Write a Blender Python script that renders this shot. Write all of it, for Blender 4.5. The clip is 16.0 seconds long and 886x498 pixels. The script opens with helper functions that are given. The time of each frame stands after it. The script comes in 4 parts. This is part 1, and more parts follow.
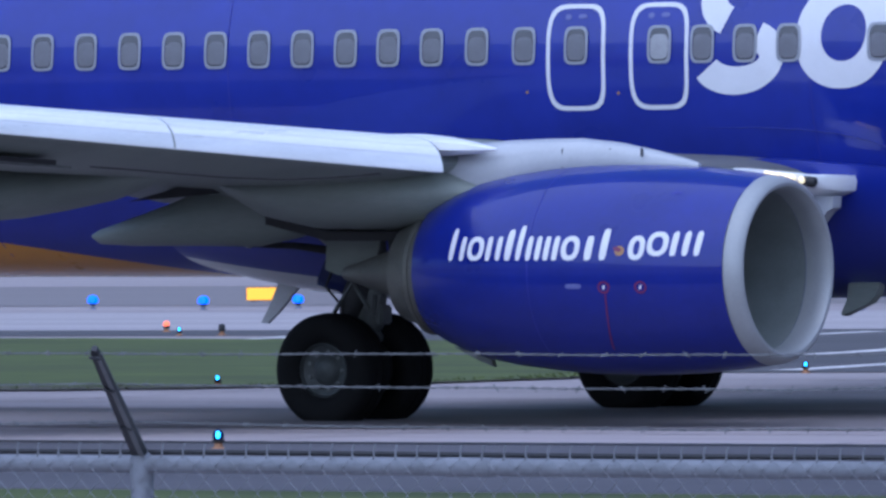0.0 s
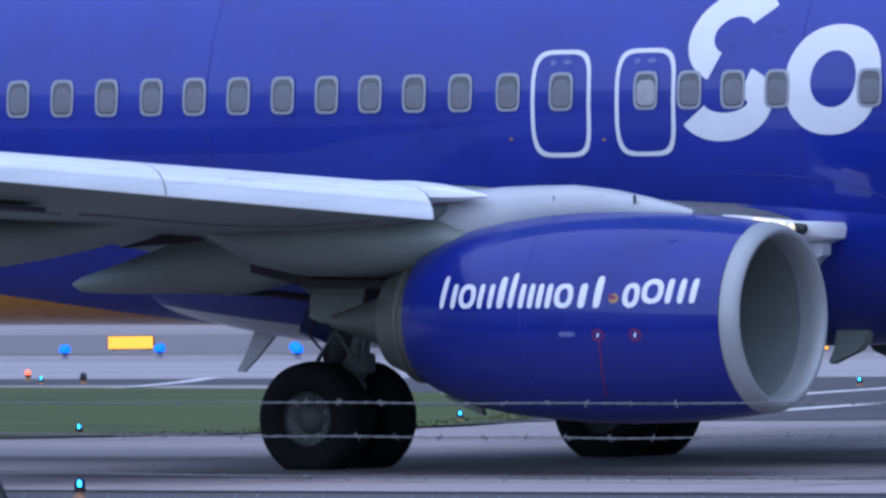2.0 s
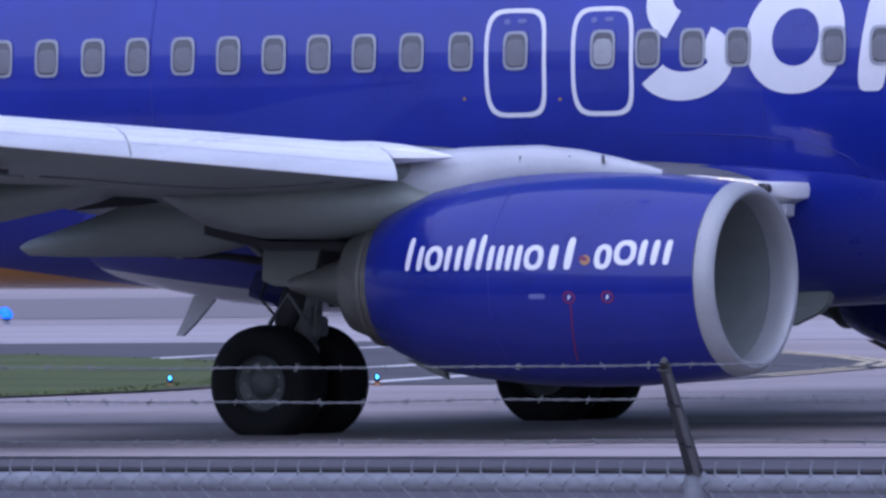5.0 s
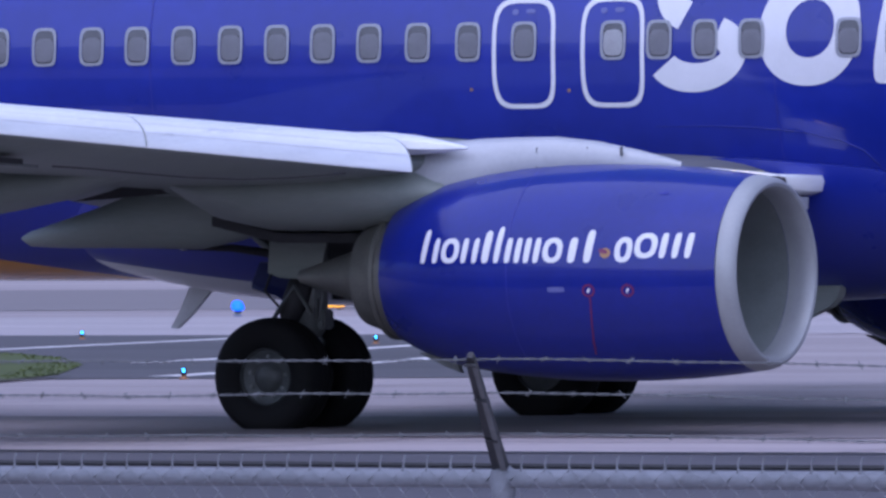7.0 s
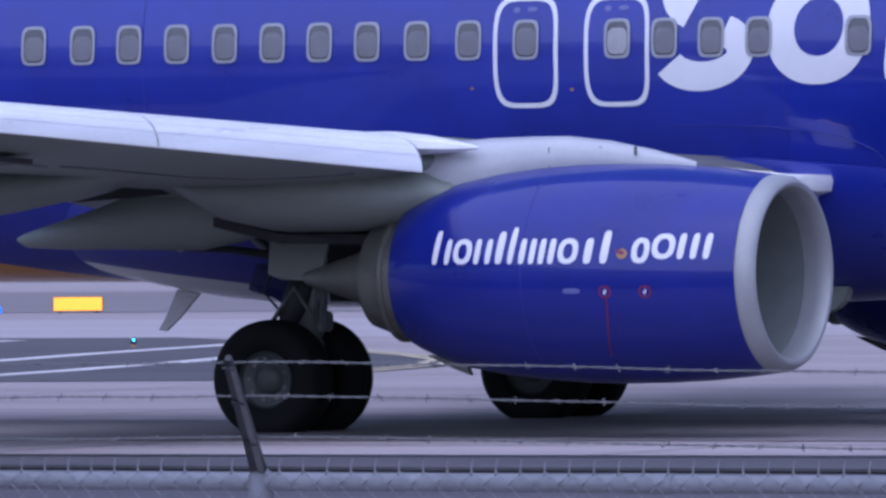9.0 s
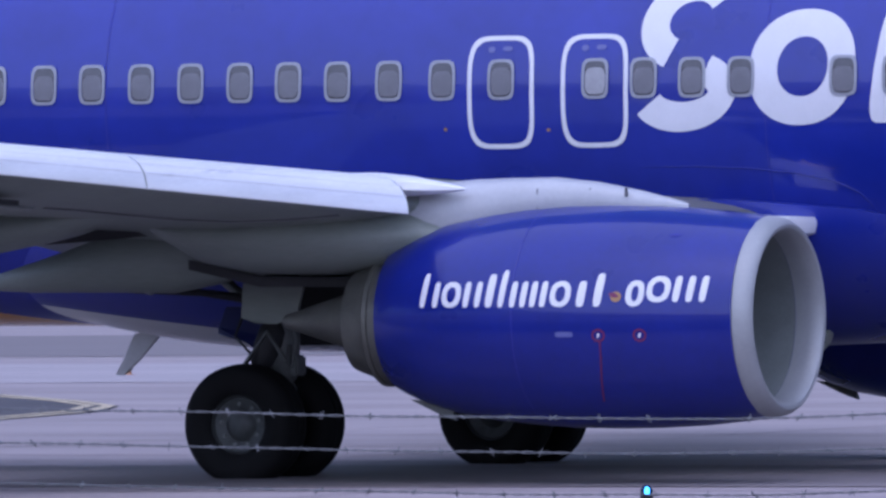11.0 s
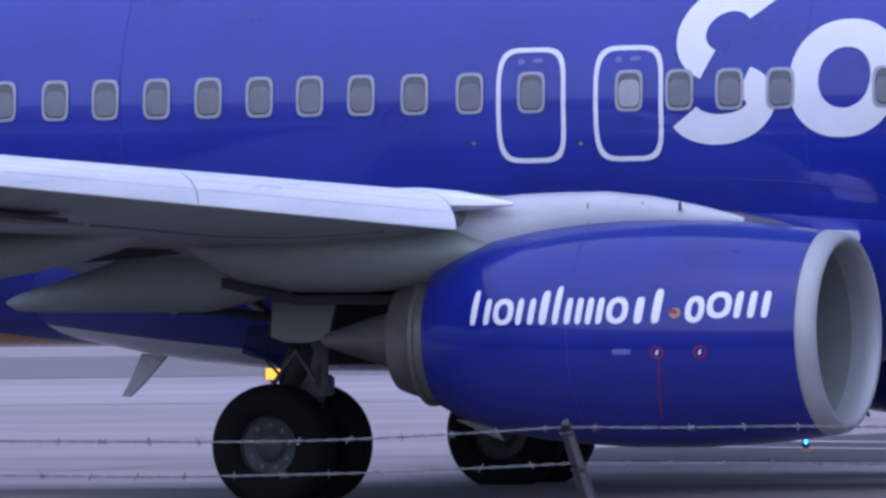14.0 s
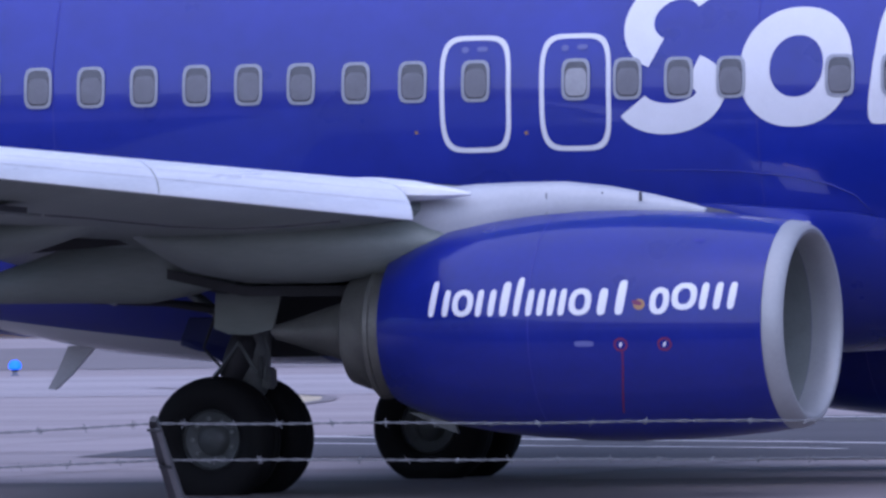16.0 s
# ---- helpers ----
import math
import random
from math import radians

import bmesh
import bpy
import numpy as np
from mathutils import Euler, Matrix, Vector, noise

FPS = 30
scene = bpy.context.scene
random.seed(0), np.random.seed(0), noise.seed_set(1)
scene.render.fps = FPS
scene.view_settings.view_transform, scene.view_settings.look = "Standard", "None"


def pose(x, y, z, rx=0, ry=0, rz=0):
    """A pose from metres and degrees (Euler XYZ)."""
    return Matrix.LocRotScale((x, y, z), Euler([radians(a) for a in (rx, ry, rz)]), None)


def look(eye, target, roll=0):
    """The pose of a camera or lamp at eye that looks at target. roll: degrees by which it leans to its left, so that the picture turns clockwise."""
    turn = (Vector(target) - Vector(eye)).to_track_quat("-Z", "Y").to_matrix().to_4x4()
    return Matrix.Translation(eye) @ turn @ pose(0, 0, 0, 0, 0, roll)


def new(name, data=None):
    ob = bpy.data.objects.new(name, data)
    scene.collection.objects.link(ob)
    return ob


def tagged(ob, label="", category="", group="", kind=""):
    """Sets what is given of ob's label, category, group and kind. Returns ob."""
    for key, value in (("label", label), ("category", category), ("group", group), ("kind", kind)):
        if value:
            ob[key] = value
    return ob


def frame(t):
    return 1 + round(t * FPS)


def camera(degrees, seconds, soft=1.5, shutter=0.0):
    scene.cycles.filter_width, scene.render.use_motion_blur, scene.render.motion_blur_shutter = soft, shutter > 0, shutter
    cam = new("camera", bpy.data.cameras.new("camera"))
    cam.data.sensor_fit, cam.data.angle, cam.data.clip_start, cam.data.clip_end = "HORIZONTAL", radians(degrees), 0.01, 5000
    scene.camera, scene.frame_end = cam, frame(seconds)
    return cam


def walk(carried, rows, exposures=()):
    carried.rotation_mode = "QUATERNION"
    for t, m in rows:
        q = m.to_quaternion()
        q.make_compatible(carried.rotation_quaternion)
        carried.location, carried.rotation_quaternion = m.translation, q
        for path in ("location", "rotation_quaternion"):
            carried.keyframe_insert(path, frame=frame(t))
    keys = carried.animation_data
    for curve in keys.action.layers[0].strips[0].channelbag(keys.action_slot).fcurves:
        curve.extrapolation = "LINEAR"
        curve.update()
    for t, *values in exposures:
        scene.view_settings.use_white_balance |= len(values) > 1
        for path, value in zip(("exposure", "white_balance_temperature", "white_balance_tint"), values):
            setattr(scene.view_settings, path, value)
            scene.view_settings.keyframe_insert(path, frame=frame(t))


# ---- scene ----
FOV = 5.068
EYE = (0.0, 0.0, 2.194)
# seconds, pan from +y towards -x, tilt, roll (degrees)
PAN = [
    (0.0, 31.327, -0.317, -0.578),
    (0.5, 31.207, -0.251, -0.624),
    (1.0, 30.969, -0.149, -0.583),
    (1.5, 30.757, -0.098, -0.667),
    (2.0, 30.532, -0.047, -0.612),
    (2.5, 30.349, -0.060, -0.663),
    (3.0, 30.127, -0.040, -0.731),
    (3.5, 29.786, -0.066, -0.743),
    (4.0, 29.444, -0.197, -0.787),
    (6.5, 28.077, -0.263, -0.621),
    (7.0, 27.768, -0.317, -0.573),
    (7.5, 27.471, -0.317, -0.571),
    (8.0, 27.160, -0.289, -0.588),
    (8.5, 26.792, -0.304, -0.658),
    (10.8, 24.608, -0.117, -0.531),
    (11.0, 24.395, -0.075, -0.620),
    (11.5, 24.055, -0.061, -0.640),
    (12.0, 23.783, -0.051, -0.697),
    (12.5, 23.322, -0.024, -0.723),
    (13.0, 22.795, -0.038, -0.793),
    (13.5, 22.271, -0.011, -0.912),
    (14.0, 21.810, 0.021, -0.939),
    (14.5, 21.276, -0.001, -0.959),
    (15.0, 20.616, -0.002, -0.971),
    (15.5, 20.000, 0.011, -0.797),
    (16.0, 19.453, -0.037, -0.906),
]
# seconds, place of the main gear (metres), heading (degrees)
TAXI = [
    (0.0, -51.298, 85.473, -0.492),
    (0.5, -50.973, 85.470, -0.421),
    (1.0, -50.640, 85.468, -0.355),
    (1.5, -50.294, 85.466, -0.292),
    (2.0, -49.925, 85.464, -0.234),
    (2.5, -49.536, 85.463, -0.179),
    (3.0, -49.123, 85.462, -0.128),
    (3.5, -48.678, 85.461, -0.081),
    (4.0, -48.214, 85.461, -0.038),
    (6.5, -45.678, 85.462, 0.119),
    (7.0, -45.113, 85.464, 0.139),
    (7.5, -44.525, 85.465, 0.154),
    (8.0, -43.914, 85.467, 0.166),
    (8.5, -43.288, 85.469, 0.174),
    (10.8, -39.604, 85.479, 0.161),
    (11.0, -39.299, 85.480, 0.156),
    (11.5, -38.537, 85.482, 0.140),
    (12.0, -37.763, 85.484, 0.121),
    (12.5, -36.979, 85.486, 0.098),
    (13.0, -36.180, 85.487, 0.071),
    (13.5, -35.377, 85.487, 0.040),
    (14.0, -34.559, 85.488, 0.005),
    (14.5, -33.729, 85.488, -0.034),
    (15.0, -32.886, 85.487, -0.076),
    (15.5, -32.031, 85.485, -0.123),
    (16.0, -31.168, 85.483, -0.173),
]

# ---- camera -------------------------------------------------------------
cam = camera(FOV, 16.0, soft=2.8)


def aim(pan, tilt, roll):
    a, b = radians(pan), radians(tilt)
    way = Vector((-math.sin(a) * math.cos(b), math.cos(a) * math.cos(b), math.sin(b)))
    return look(EYE, Vector(EYE) + way * 10.0, roll)


walk(cam, [(t, aim(a, b, c)) for t, a, b, c in PAN], exposures=[(0.0, 0.20, 4900, 15), (2.8, 0.17, 4910, 16), (4.3, 0.18, 5120, 27), (16.0, 0.17, 5120, 27)])

# ---- world and light ----------------------------------------------------
SUN_EL, SUN_AZ = radians(61), radians(170)
world = bpy.data.worlds.new("world")
scene.world = world
world.use_nodes = True
wn = world.node_tree
sky = wn.nodes.new("ShaderNodeTexSky")
sky.sky_type, sky.sun_disc = "NISHITA", False
sky.sun_elevation, sky.sun_rotation = SUN_EL, SUN_AZ
sky.air_density, sky.dust_density, sky.ozone_density = 1.5, 2.5, 3.5
wn.nodes["Background"].inputs["Strength"].default_value = 0.085
wn.links.new(sky.outputs["Color"], wn.nodes["Background"].inputs["Color"])

sun = new("sun", bpy.data.lights.new("sun", "SUN"))
sun.data.energy, sun.data.angle, sun.data.color = 2.1, radians(120), (1.0, 0.965, 0.95)
sun.matrix_world = look((8, -47, 87), (0, 0, 0))


# ---- materials ----------------------------------------------------------
def mat(name, col, rough=0.5, metal=0.0, var=0.12, scale=3.0, fine=40.0, bump=0.0, coat=0.0, stretch=(1, 1, 1), rvar=0.08, spec=0.5):
    """A surface with slow stains and fine grain over its base colour."""
    m = bpy.data.materials.new(name)
    m.use_nodes = True
    t = m.node_tree
    b = t.nodes["Principled BSDF"]
    b.inputs["Metallic"].default_value = metal
    b.inputs["Coat Weight"].default_value = coat
    b.inputs["Specular IOR Level"].default_value = spec
    b.inputs["Coat Roughness"].default_value = 0.06
    co = t.nodes.new("ShaderNodeTexCoord")
    mp = t.nodes.new("ShaderNodeMapping")
    mp.inputs["Scale"].default_value = stretch
    t.links.new(co.outputs["Object"], mp.inputs["Vector"])
    n1, n2 = t.nodes.new("ShaderNodeTexNoise"), t.nodes.new("ShaderNodeTexNoise")
    n1.inputs["Scale"].default_value, n1.inputs["Detail"].default_value = scale, 5
    n2.inputs["Scale"].default_value, n2.inputs["Detail"].default_value = fine, 3
    t.links.new(mp.outputs["Vector"], n1.inputs["Vector"])
    t.links.new(mp.outputs["Vector"], n2.inputs["Vector"])
    add = t.nodes.new("ShaderNodeMath")
    add.operation = "MULTIPLY_ADD"
    t.links.new(n2.outputs["Fac"], add.inputs[0])
    add.inputs[1].default_value = 0.5
    t.links.new(n1.outputs["Fac"], add.inputs[2])
    r = t.nodes.new("ShaderNodeMapRange")
    r.inputs["From Min"].default_value, r.inputs["From Max"].default_value = 0.45, 1.05
    r.inputs["To Min"].default_value, r.inputs["To Max"].default_value = 1 - var, 1 + var
    t.links.new(add.outputs[0], r.inputs["Value"])
    mul = t.nodes.new("ShaderNodeVectorMath")
    mul.operation = "SCALE"
    mul.inputs[0].default_value = col
    t.links.new(r.outputs[0], mul.inputs["Scale"])
    t.links.new(mul.outputs[0], b.inputs["Base Color"])
    rr = t.nodes.new("ShaderNodeMapRange")
    rr.inputs["To Min"].default_value, rr.inputs["To Max"].default_value = max(0.03, rough - rvar), min(1, rough + rvar)
    t.links.new(n1.outputs["Fac"], rr.inputs["Value"])
    t.links.new(rr.outputs[0], b.inputs["Roughness"])
    if bump:
        bp = t.nodes.new("ShaderNodeBump")
        bp.inputs["Strength"].default_value, bp.inputs["Distance"].default_value = bump, 0.01
        t.links.new(n2.outputs["Fac"], bp.inputs["Height"])
        t.links.new(bp.outputs[0], b.inputs["Normal"])
    return m


def glow(name, col, power):
    m = bpy.data.materials.new(name)
    m.use_nodes = True
    b = m.node_tree.nodes["Principled BSDF"]
    b.inputs["Base Color"].default_value = (*col, 1)
    b.inputs["Emission Color"].default_value = (*col, 1)
    b.inputs["Emission Strength"].default_value = power
    return m


def stripe(m, col, expr):
    """Paint another colour on m where height is below a line that climbs with x: expr = (x0, z0, slope, x_from)."""
    t = m.node_tree
    b = t.nodes["Principled BSDF"]
    old = b.inputs["Base Color"].links[0].from_socket
    co, sp = t.nodes.new("ShaderNodeTexCoord"), t.nodes.new("ShaderNodeSeparateXYZ")
    t.links.new(co.outputs["Object"], sp.inputs[0])
    x0, z0, slope, lim = expr
    a = t.nodes.new("ShaderNodeMath")
    a.operation = "MULTIPLY_ADD"
    t.links.new(sp.outputs["X"], a.inputs[0])
    a.inputs[1].default_value, a.inputs[2].default_value = slope, z0 - slope * x0
    c = t.nodes.new("ShaderNodeMath")
    c.operation = "LESS_THAN"
    t.links.new(sp.outputs["Z"], c.inputs[0])
    t.links.new(a.outputs[0], c.inputs[1])
    e = t.nodes.new("ShaderNodeMath")
    e.operation = "LESS_THAN"
    t.links.new(sp.outputs["X"], e.inputs[0])
    e.inputs[1].default_value = lim
    f = t.nodes.new("ShaderNodeMath")
    f.operation = "MULTIPLY"
    t.links.new(c.outputs[0], f.inputs[0])
    t.links.new(e.outputs[0], f.inputs[1])
    mx = t.nodes.new("ShaderNodeMix")
    mx.data_type = "RGBA"
    t.links.new(f.outputs[0], mx.inputs["Factor"])
    t.links.new(old, mx.inputs["A"])
    mx.inputs["B"].default_value = (*col, 1)
    t.links.new(mx.outputs["Result"], b.inputs["Base Color"])
    return m


BLUE = (0.0155, 0.0255, 0.27)
M_FUS = stripe(mat("fuselage_paint", BLUE, 0.3, var=0.16, scale=1.4, fine=6, coat=0.75, spec=0.2), (0.62, 0.27, 0.03), (-3.2, 1.42, -0.15, -2.6))
M_COWL = mat("cowl_paint", (0.0105, 0.0175, 0.205), 0.3, var=0.14, scale=1.6, fine=14, coat=0.6, spec=0.15)
M_BELLY = stripe(mat("belly_paint", BLUE, 0.3, var=0.1, scale=1, fine=12, coat=0.4), (0.68, 0.68, 0.70), (-1.0, 1.325, -0.115, 0.1))
M_GREY = mat("wing_grey_paint", (0.21, 0.235, 0.212), 0.42, var=0.16, scale=1.3, fine=18, stretch=(0.4, 2, 2))
M_WALK = mat("wing_walkway_paint", (0.11, 0.112, 0.118), 0.55, var=0.2, scale=1.3, fine=18)
M_LGREY = mat("light_grey_paint", (0.43, 0.44, 0.46), 0.35, var=0.1, scale=2, fine=25, coat=0.2)
M_SLAT = mat("bare_aluminium_slat", (0.86, 0.865, 0.88), 0.30, metal=0.2, var=0.13, scale=1.5, fine=30, stretch=(1, 0.3, 5))
M_LIP = mat("inlet_lip_metal", (0.33, 0.34, 0.35), 0.45, metal=0.2, var=0.09, scale=3, fine=30)
M_BARREL = mat("inlet_barrel", (0.20, 0.22, 0.215), 0.5, var=0.15, scale=3, fine=40)
M_FAN = mat("fan_blade_titanium", (0.11, 0.115, 0.12), 0.45, metal=0.5, var=0.2, scale=6, fine=50)
M_CORE = mat("exhaust_metal", (0.16, 0.16, 0.14), 0.45, metal=0.6, var=0.25, scale=4, fine=40)
# near-black for dark parts and for plates painted as shadow
M_DARK = mat("dark_parts_and_bay_shadow", (0.025, 0.025, 0.028), 0.7, var=0.3, scale=5)
M_TYRE = mat("tyre_rubber", (0.008, 0.008, 0.0085), 0.8, var=0.25, scale=8, fine=60, bump=0.3, spec=0.2)
M_RIM = mat("wheel_rim", (0.062, 0.068, 0.067), 0.55, metal=0.1, var=0.25, scale=12, fine=60)
M_STEEL = mat("gear_steel", (0.13, 0.14, 0.135), 0.45, metal=0.3, var=0.3, scale=9, fine=60)
M_CHROME = mat("oleo_chrome", (0.6, 0.6, 0.62), 0.18, metal=1.0, var=0.05, scale=9)
M_WHITE = mat("white_lettering", (0.70, 0.70, 0.73), 0.35, var=0.05, scale=4, coat=0.3)
M_FRAME = mat("window_frame", (0.31, 0.32, 0.36), 0.4, metal=0.3, var=0.1, scale=14)
M_PANE = mat("window_pane", (0.045, 0.045, 0.055), 0.12, var=0.35, scale=5, fine=14, coat=0.6)
M_PANELOW = mat("lighter_lower_pane", (0.15, 0.15, 0.17), 0.4, var=0.15, scale=6)
M_BLIND = mat("closed_blind", (0.34, 0.34, 0.36), 0.45, var=0.15, scale=5)
M_PLACARD = mat("exit_placard_paint", (0.12, 0.13, 0.34), 0.4, var=0.1, scale=9)
M_RED = mat("red_marking", (0.15, 0.012, 0.07), 0.4, var=0.1, scale=9)
M_GOLD = mat("gold_marking", (0.34, 0.19, 0.07), 0.4, var=0.1, scale=9)
# airplane blue, darkened to hold the shadow under the wing
M_DOORBLUE = mat("gear_door_shadowed_blue", (0.007, 0.010, 0.085), 0.45, var=0.2, scale=5)
M_SEAM = mat("panel_seam", (0.020, 0.022, 0.25), 0.5, var=0.1)
M_GSEAM = mat("grey_seam", (0.10, 0.10, 0.11), 0.6, var=0.1)
M_LAMP = glow("landing_lamp", (1.0, 0.80, 0.42), 0.75)
M_GALV = mat("galvanised_steel", (0.215, 0.225, 0.25), 0.6, metal=0.3, var=0.2, scale=9, fine=60, rvar=0.15)
M_ARM = mat("dark_arm_steel", (0.03, 0.031, 0.035), 0.5, metal=0.3, var=0.3, scale=14)
M_WIRE = mat("galvanised_wire", (0.15, 0.155, 0.16), 0.6, metal=0.3, var=0.2, scale=20)
M_MESH = mat("chain_link_wire", (0.21, 0.22, 0.24), 0.55, metal=0.3, var=0.25, scale=20)
M_CONC = mat("concrete_apron", (0.318, 0.272, 0.270), 0.8, var=0.30, scale=0.16, fine=1.6, stretch=(0.22, 2.2, 1))
M_DARKCONC = mat("darker_concrete", (0.200, 0.174, 0.174), 0.8, var=0.13, scale=0.3, fine=1.6, stretch=(0.15, 2.2, 1))
M_ASPH = mat("asphalt", (0.078, 0.072, 0.078), 0.85, var=0.28, scale=0.2, fine=2.0, stretch=(0.3, 2.0, 1))
M_SHOULD = mat("asphalt_shoulder", (0.078, 0.072, 0.080), 0.85, var=0.28, scale=0.3, fine=2.5, stretch=(0.4, 1.6, 1))
M_TAR = mat("tar_joint", (0.022, 0.021, 0.023), 0.8, var=0.3, scale=0.4, fine=3)
M_PALE = mat("pale_concrete", (0.37, 0.33, 0.335), 0.8, var=0.22, scale=0.12, fine=1.2, stretch=(0.2, 2.4, 1))
M_LINE = mat("worn_white_line", (0.60, 0.57, 0.56), 0.7, var=0.25, scale=1.5, fine=6)
M_YLINE = mat("worn_yellow_line", (0.50, 0.42, 0.28), 0.7, var=0.3, scale=1.2, fine=5)
M_GRASSG = mat("turf", (0.062, 0.080, 0.013), 0.9, var=0.5, scale=0.35, fine=2.2, stretch=(0.5, 1.6, 1), bump=0.4)
M_SOIL = mat("turf_edge_soil", (0.075, 0.066, 0.046), 0.9, var=0.4, scale=1.2, fine=5)
M_BLADE = mat("grass_blades", (0.066, 0.088, 0.016), 0.8, var=0.4, scale=0.4, fine=6)
M_BLUEGLOW = glow("blue_lens", (0.10, 0.55, 1.0), 4.0)
M_BLUEGLASS = mat("blue_glass", (0.004, 0.02, 0.075), 0.1, var=0.1, scale=9)
M_BLUEFAR = glow("blue_lens_far", (0.03, 0.15, 1.0), 1.2)
M_REDGLOW = glow("red_lens", (1.0, 0.16, 0.06), 1.5)
M_SIGNGLOW = glow("lit_sign_face", (1.0, 0.45, 0.02), 0.85)
M_YELLOW = mat("orange_base", (0.30, 0.15, 0.07), 0.6, var=0.2, scale=9)


# ---- mesh helpers -------------------------------------------------------
def part(name, verts, faces, material, parent=None, label="", smooth=True):
    me = bpy.data.meshes.new(name)
    me.from_pydata([tuple(v) for v in verts], [], faces)
    bm = bmesh.new()
    bm.from_mesh(me)
    bmesh.ops.recalc_face_normals(bm, faces=bm.faces)
    bm.to_mesh(me)
    bm.free()
    me.materials.append(material)
    me.polygons.foreach_set("use_smooth", [smooth] * len(me.polygons))
    if smooth:
        me.set_sharp_from_angle(angle=radians(38))
    ob = new(name, me)
    if parent is not None:
        ob.parent = parent
    if label:
        tagged(ob, label)
    return ob


def loft(rings, close=True, caps=True):
    n = len(rings[0])
    v = [q for r in rings for q in r]
    f = []
    for i in range(len(rings) - 1):
        for j in range(n if close else n - 1):
            k = (j + 1) % n
            f.append((i * n + j, i * n + k, (i + 1) * n + k, (i + 1) * n + j))
    if caps:
        f.append(tuple(range(n)))
        f.append(tuple((len(rings) - 1) * n + j for j in range(n)))
    return v, f


def join(*geos):
    v, f = [], []
    for a, b in geos:
        o = len(v)
        v += list(a)
        f += [tuple(i + o for i in q) for q in b]
    return v, f


def tube(points, r, n=8, caps=True):
    """A round bar along points; r is one radius or one for each point."""
    pts = [Vector(q) for q in points]
    rs = r if isinstance(r, (list, tuple)) else [r] * len(pts)
    rings = []
    for i, q in enumerate(pts):
        w = (pts[min(i + 1, len(pts) - 1)] - pts[max(i - 1, 0)]).normalized()
        a = w.cross(Vector((0, 0, 1)) if abs(w.z) < 0.9 else Vector((1, 0, 0))).normalized()
        b = w.cross(a)
        rings.append([q + (a * math.cos(2 * math.pi * k / n) + b * math.sin(2 * math.pi * k / n)) * rs[i] for k in range(n)])
    return loft(rings, caps=caps)


def box(x0, x1, y0, y1, z0, z1, bev=0.0):
    """A box with chamfered upright and level edges."""
    bm = bmesh.new()
    bmesh.ops.create_cube(bm, size=1.0)
    for v in bm.verts:
        v.co = Vector(((x0 + x1) / 2 + v.co.x * (x1 - x0), (y0 + y1) / 2 + v.co.y * (y1 - y0), (z0 + z1) / 2 + v.co.z * (z1 - z0)))
    if bev:
        bmesh.ops.bevel(bm, geom=bm.edges[:], offset=bev, segments=2, affect="EDGES")
    bm.verts.ensure_lookup_table()
    out = [v.co.copy() for v in bm.verts], [tuple(v.index for v in f.verts) for f in bm.faces]
    bm.free()
    return out


def plate(outline, thick, axis):
    """A flat plate of a given outline, thick along axis."""
    a = Vector(axis).normalized() * thick / 2
    n = len(outline)
    v = [Vector(q) - a for q in outline] + [Vector(q) + a for q in outline]
    f = [tuple(range(n)), tuple(range(n, 2 * n))] + [(i, (i + 1) % n, n + (i + 1) % n, n + i) for i in range(n)]
    return v, f


def revolve_x(profile, cy, cz, n=64, wide=1.0, close=False, flat=0.0):
    """Turn (x, r) round a line along x; wide stretches it sideways, flat presses the underside."""
    rings = []
    for x, r in profile:
        ring = []
        for k in range(n):
            a = 2 * math.pi * k / n
            s = math.sin(a)
            press = flat(x) if callable(flat) else flat
            rr = r * (1 - press * max(0.0, -s) ** 3)
            ring.append(Vector((x, cy + rr * wide * math.cos(a), cz + rr * s)))
        rings.append(ring)
    if close:
        rings.append(rings[0])
    return loft(rings, caps=False)


def revolve_y(profile, cx, cz, n=48):
    """Turn (y, r) round an axle along y."""
    rings = [[Vector((cx + r * math.cos(2 * math.pi * k / n), y, cz + r * math.sin(2 * math.pi * k / n))) for k in range(n)] for y, r in profile]
    return loft(rings, caps=False)


# ---- airplane -----------------------------------------------------------
airplane = tagged(new("airplane"), "blue twin-engine passenger jet with white markings taxiing on concrete", "airplane")


def fus_y(x, z):
    """Half width of the hull at a height."""
    c = 3.47 - 0.0046 * (x - 1.5)
    h = 1.90 if z > c else 2.12
    return 1.88 * math.sqrt(max(0.0, 1 - ((z - c) / h) ** 2))


def hull(x, z, out=0.004):
    return Vector((x, -fus_y(x, z) - out, z))


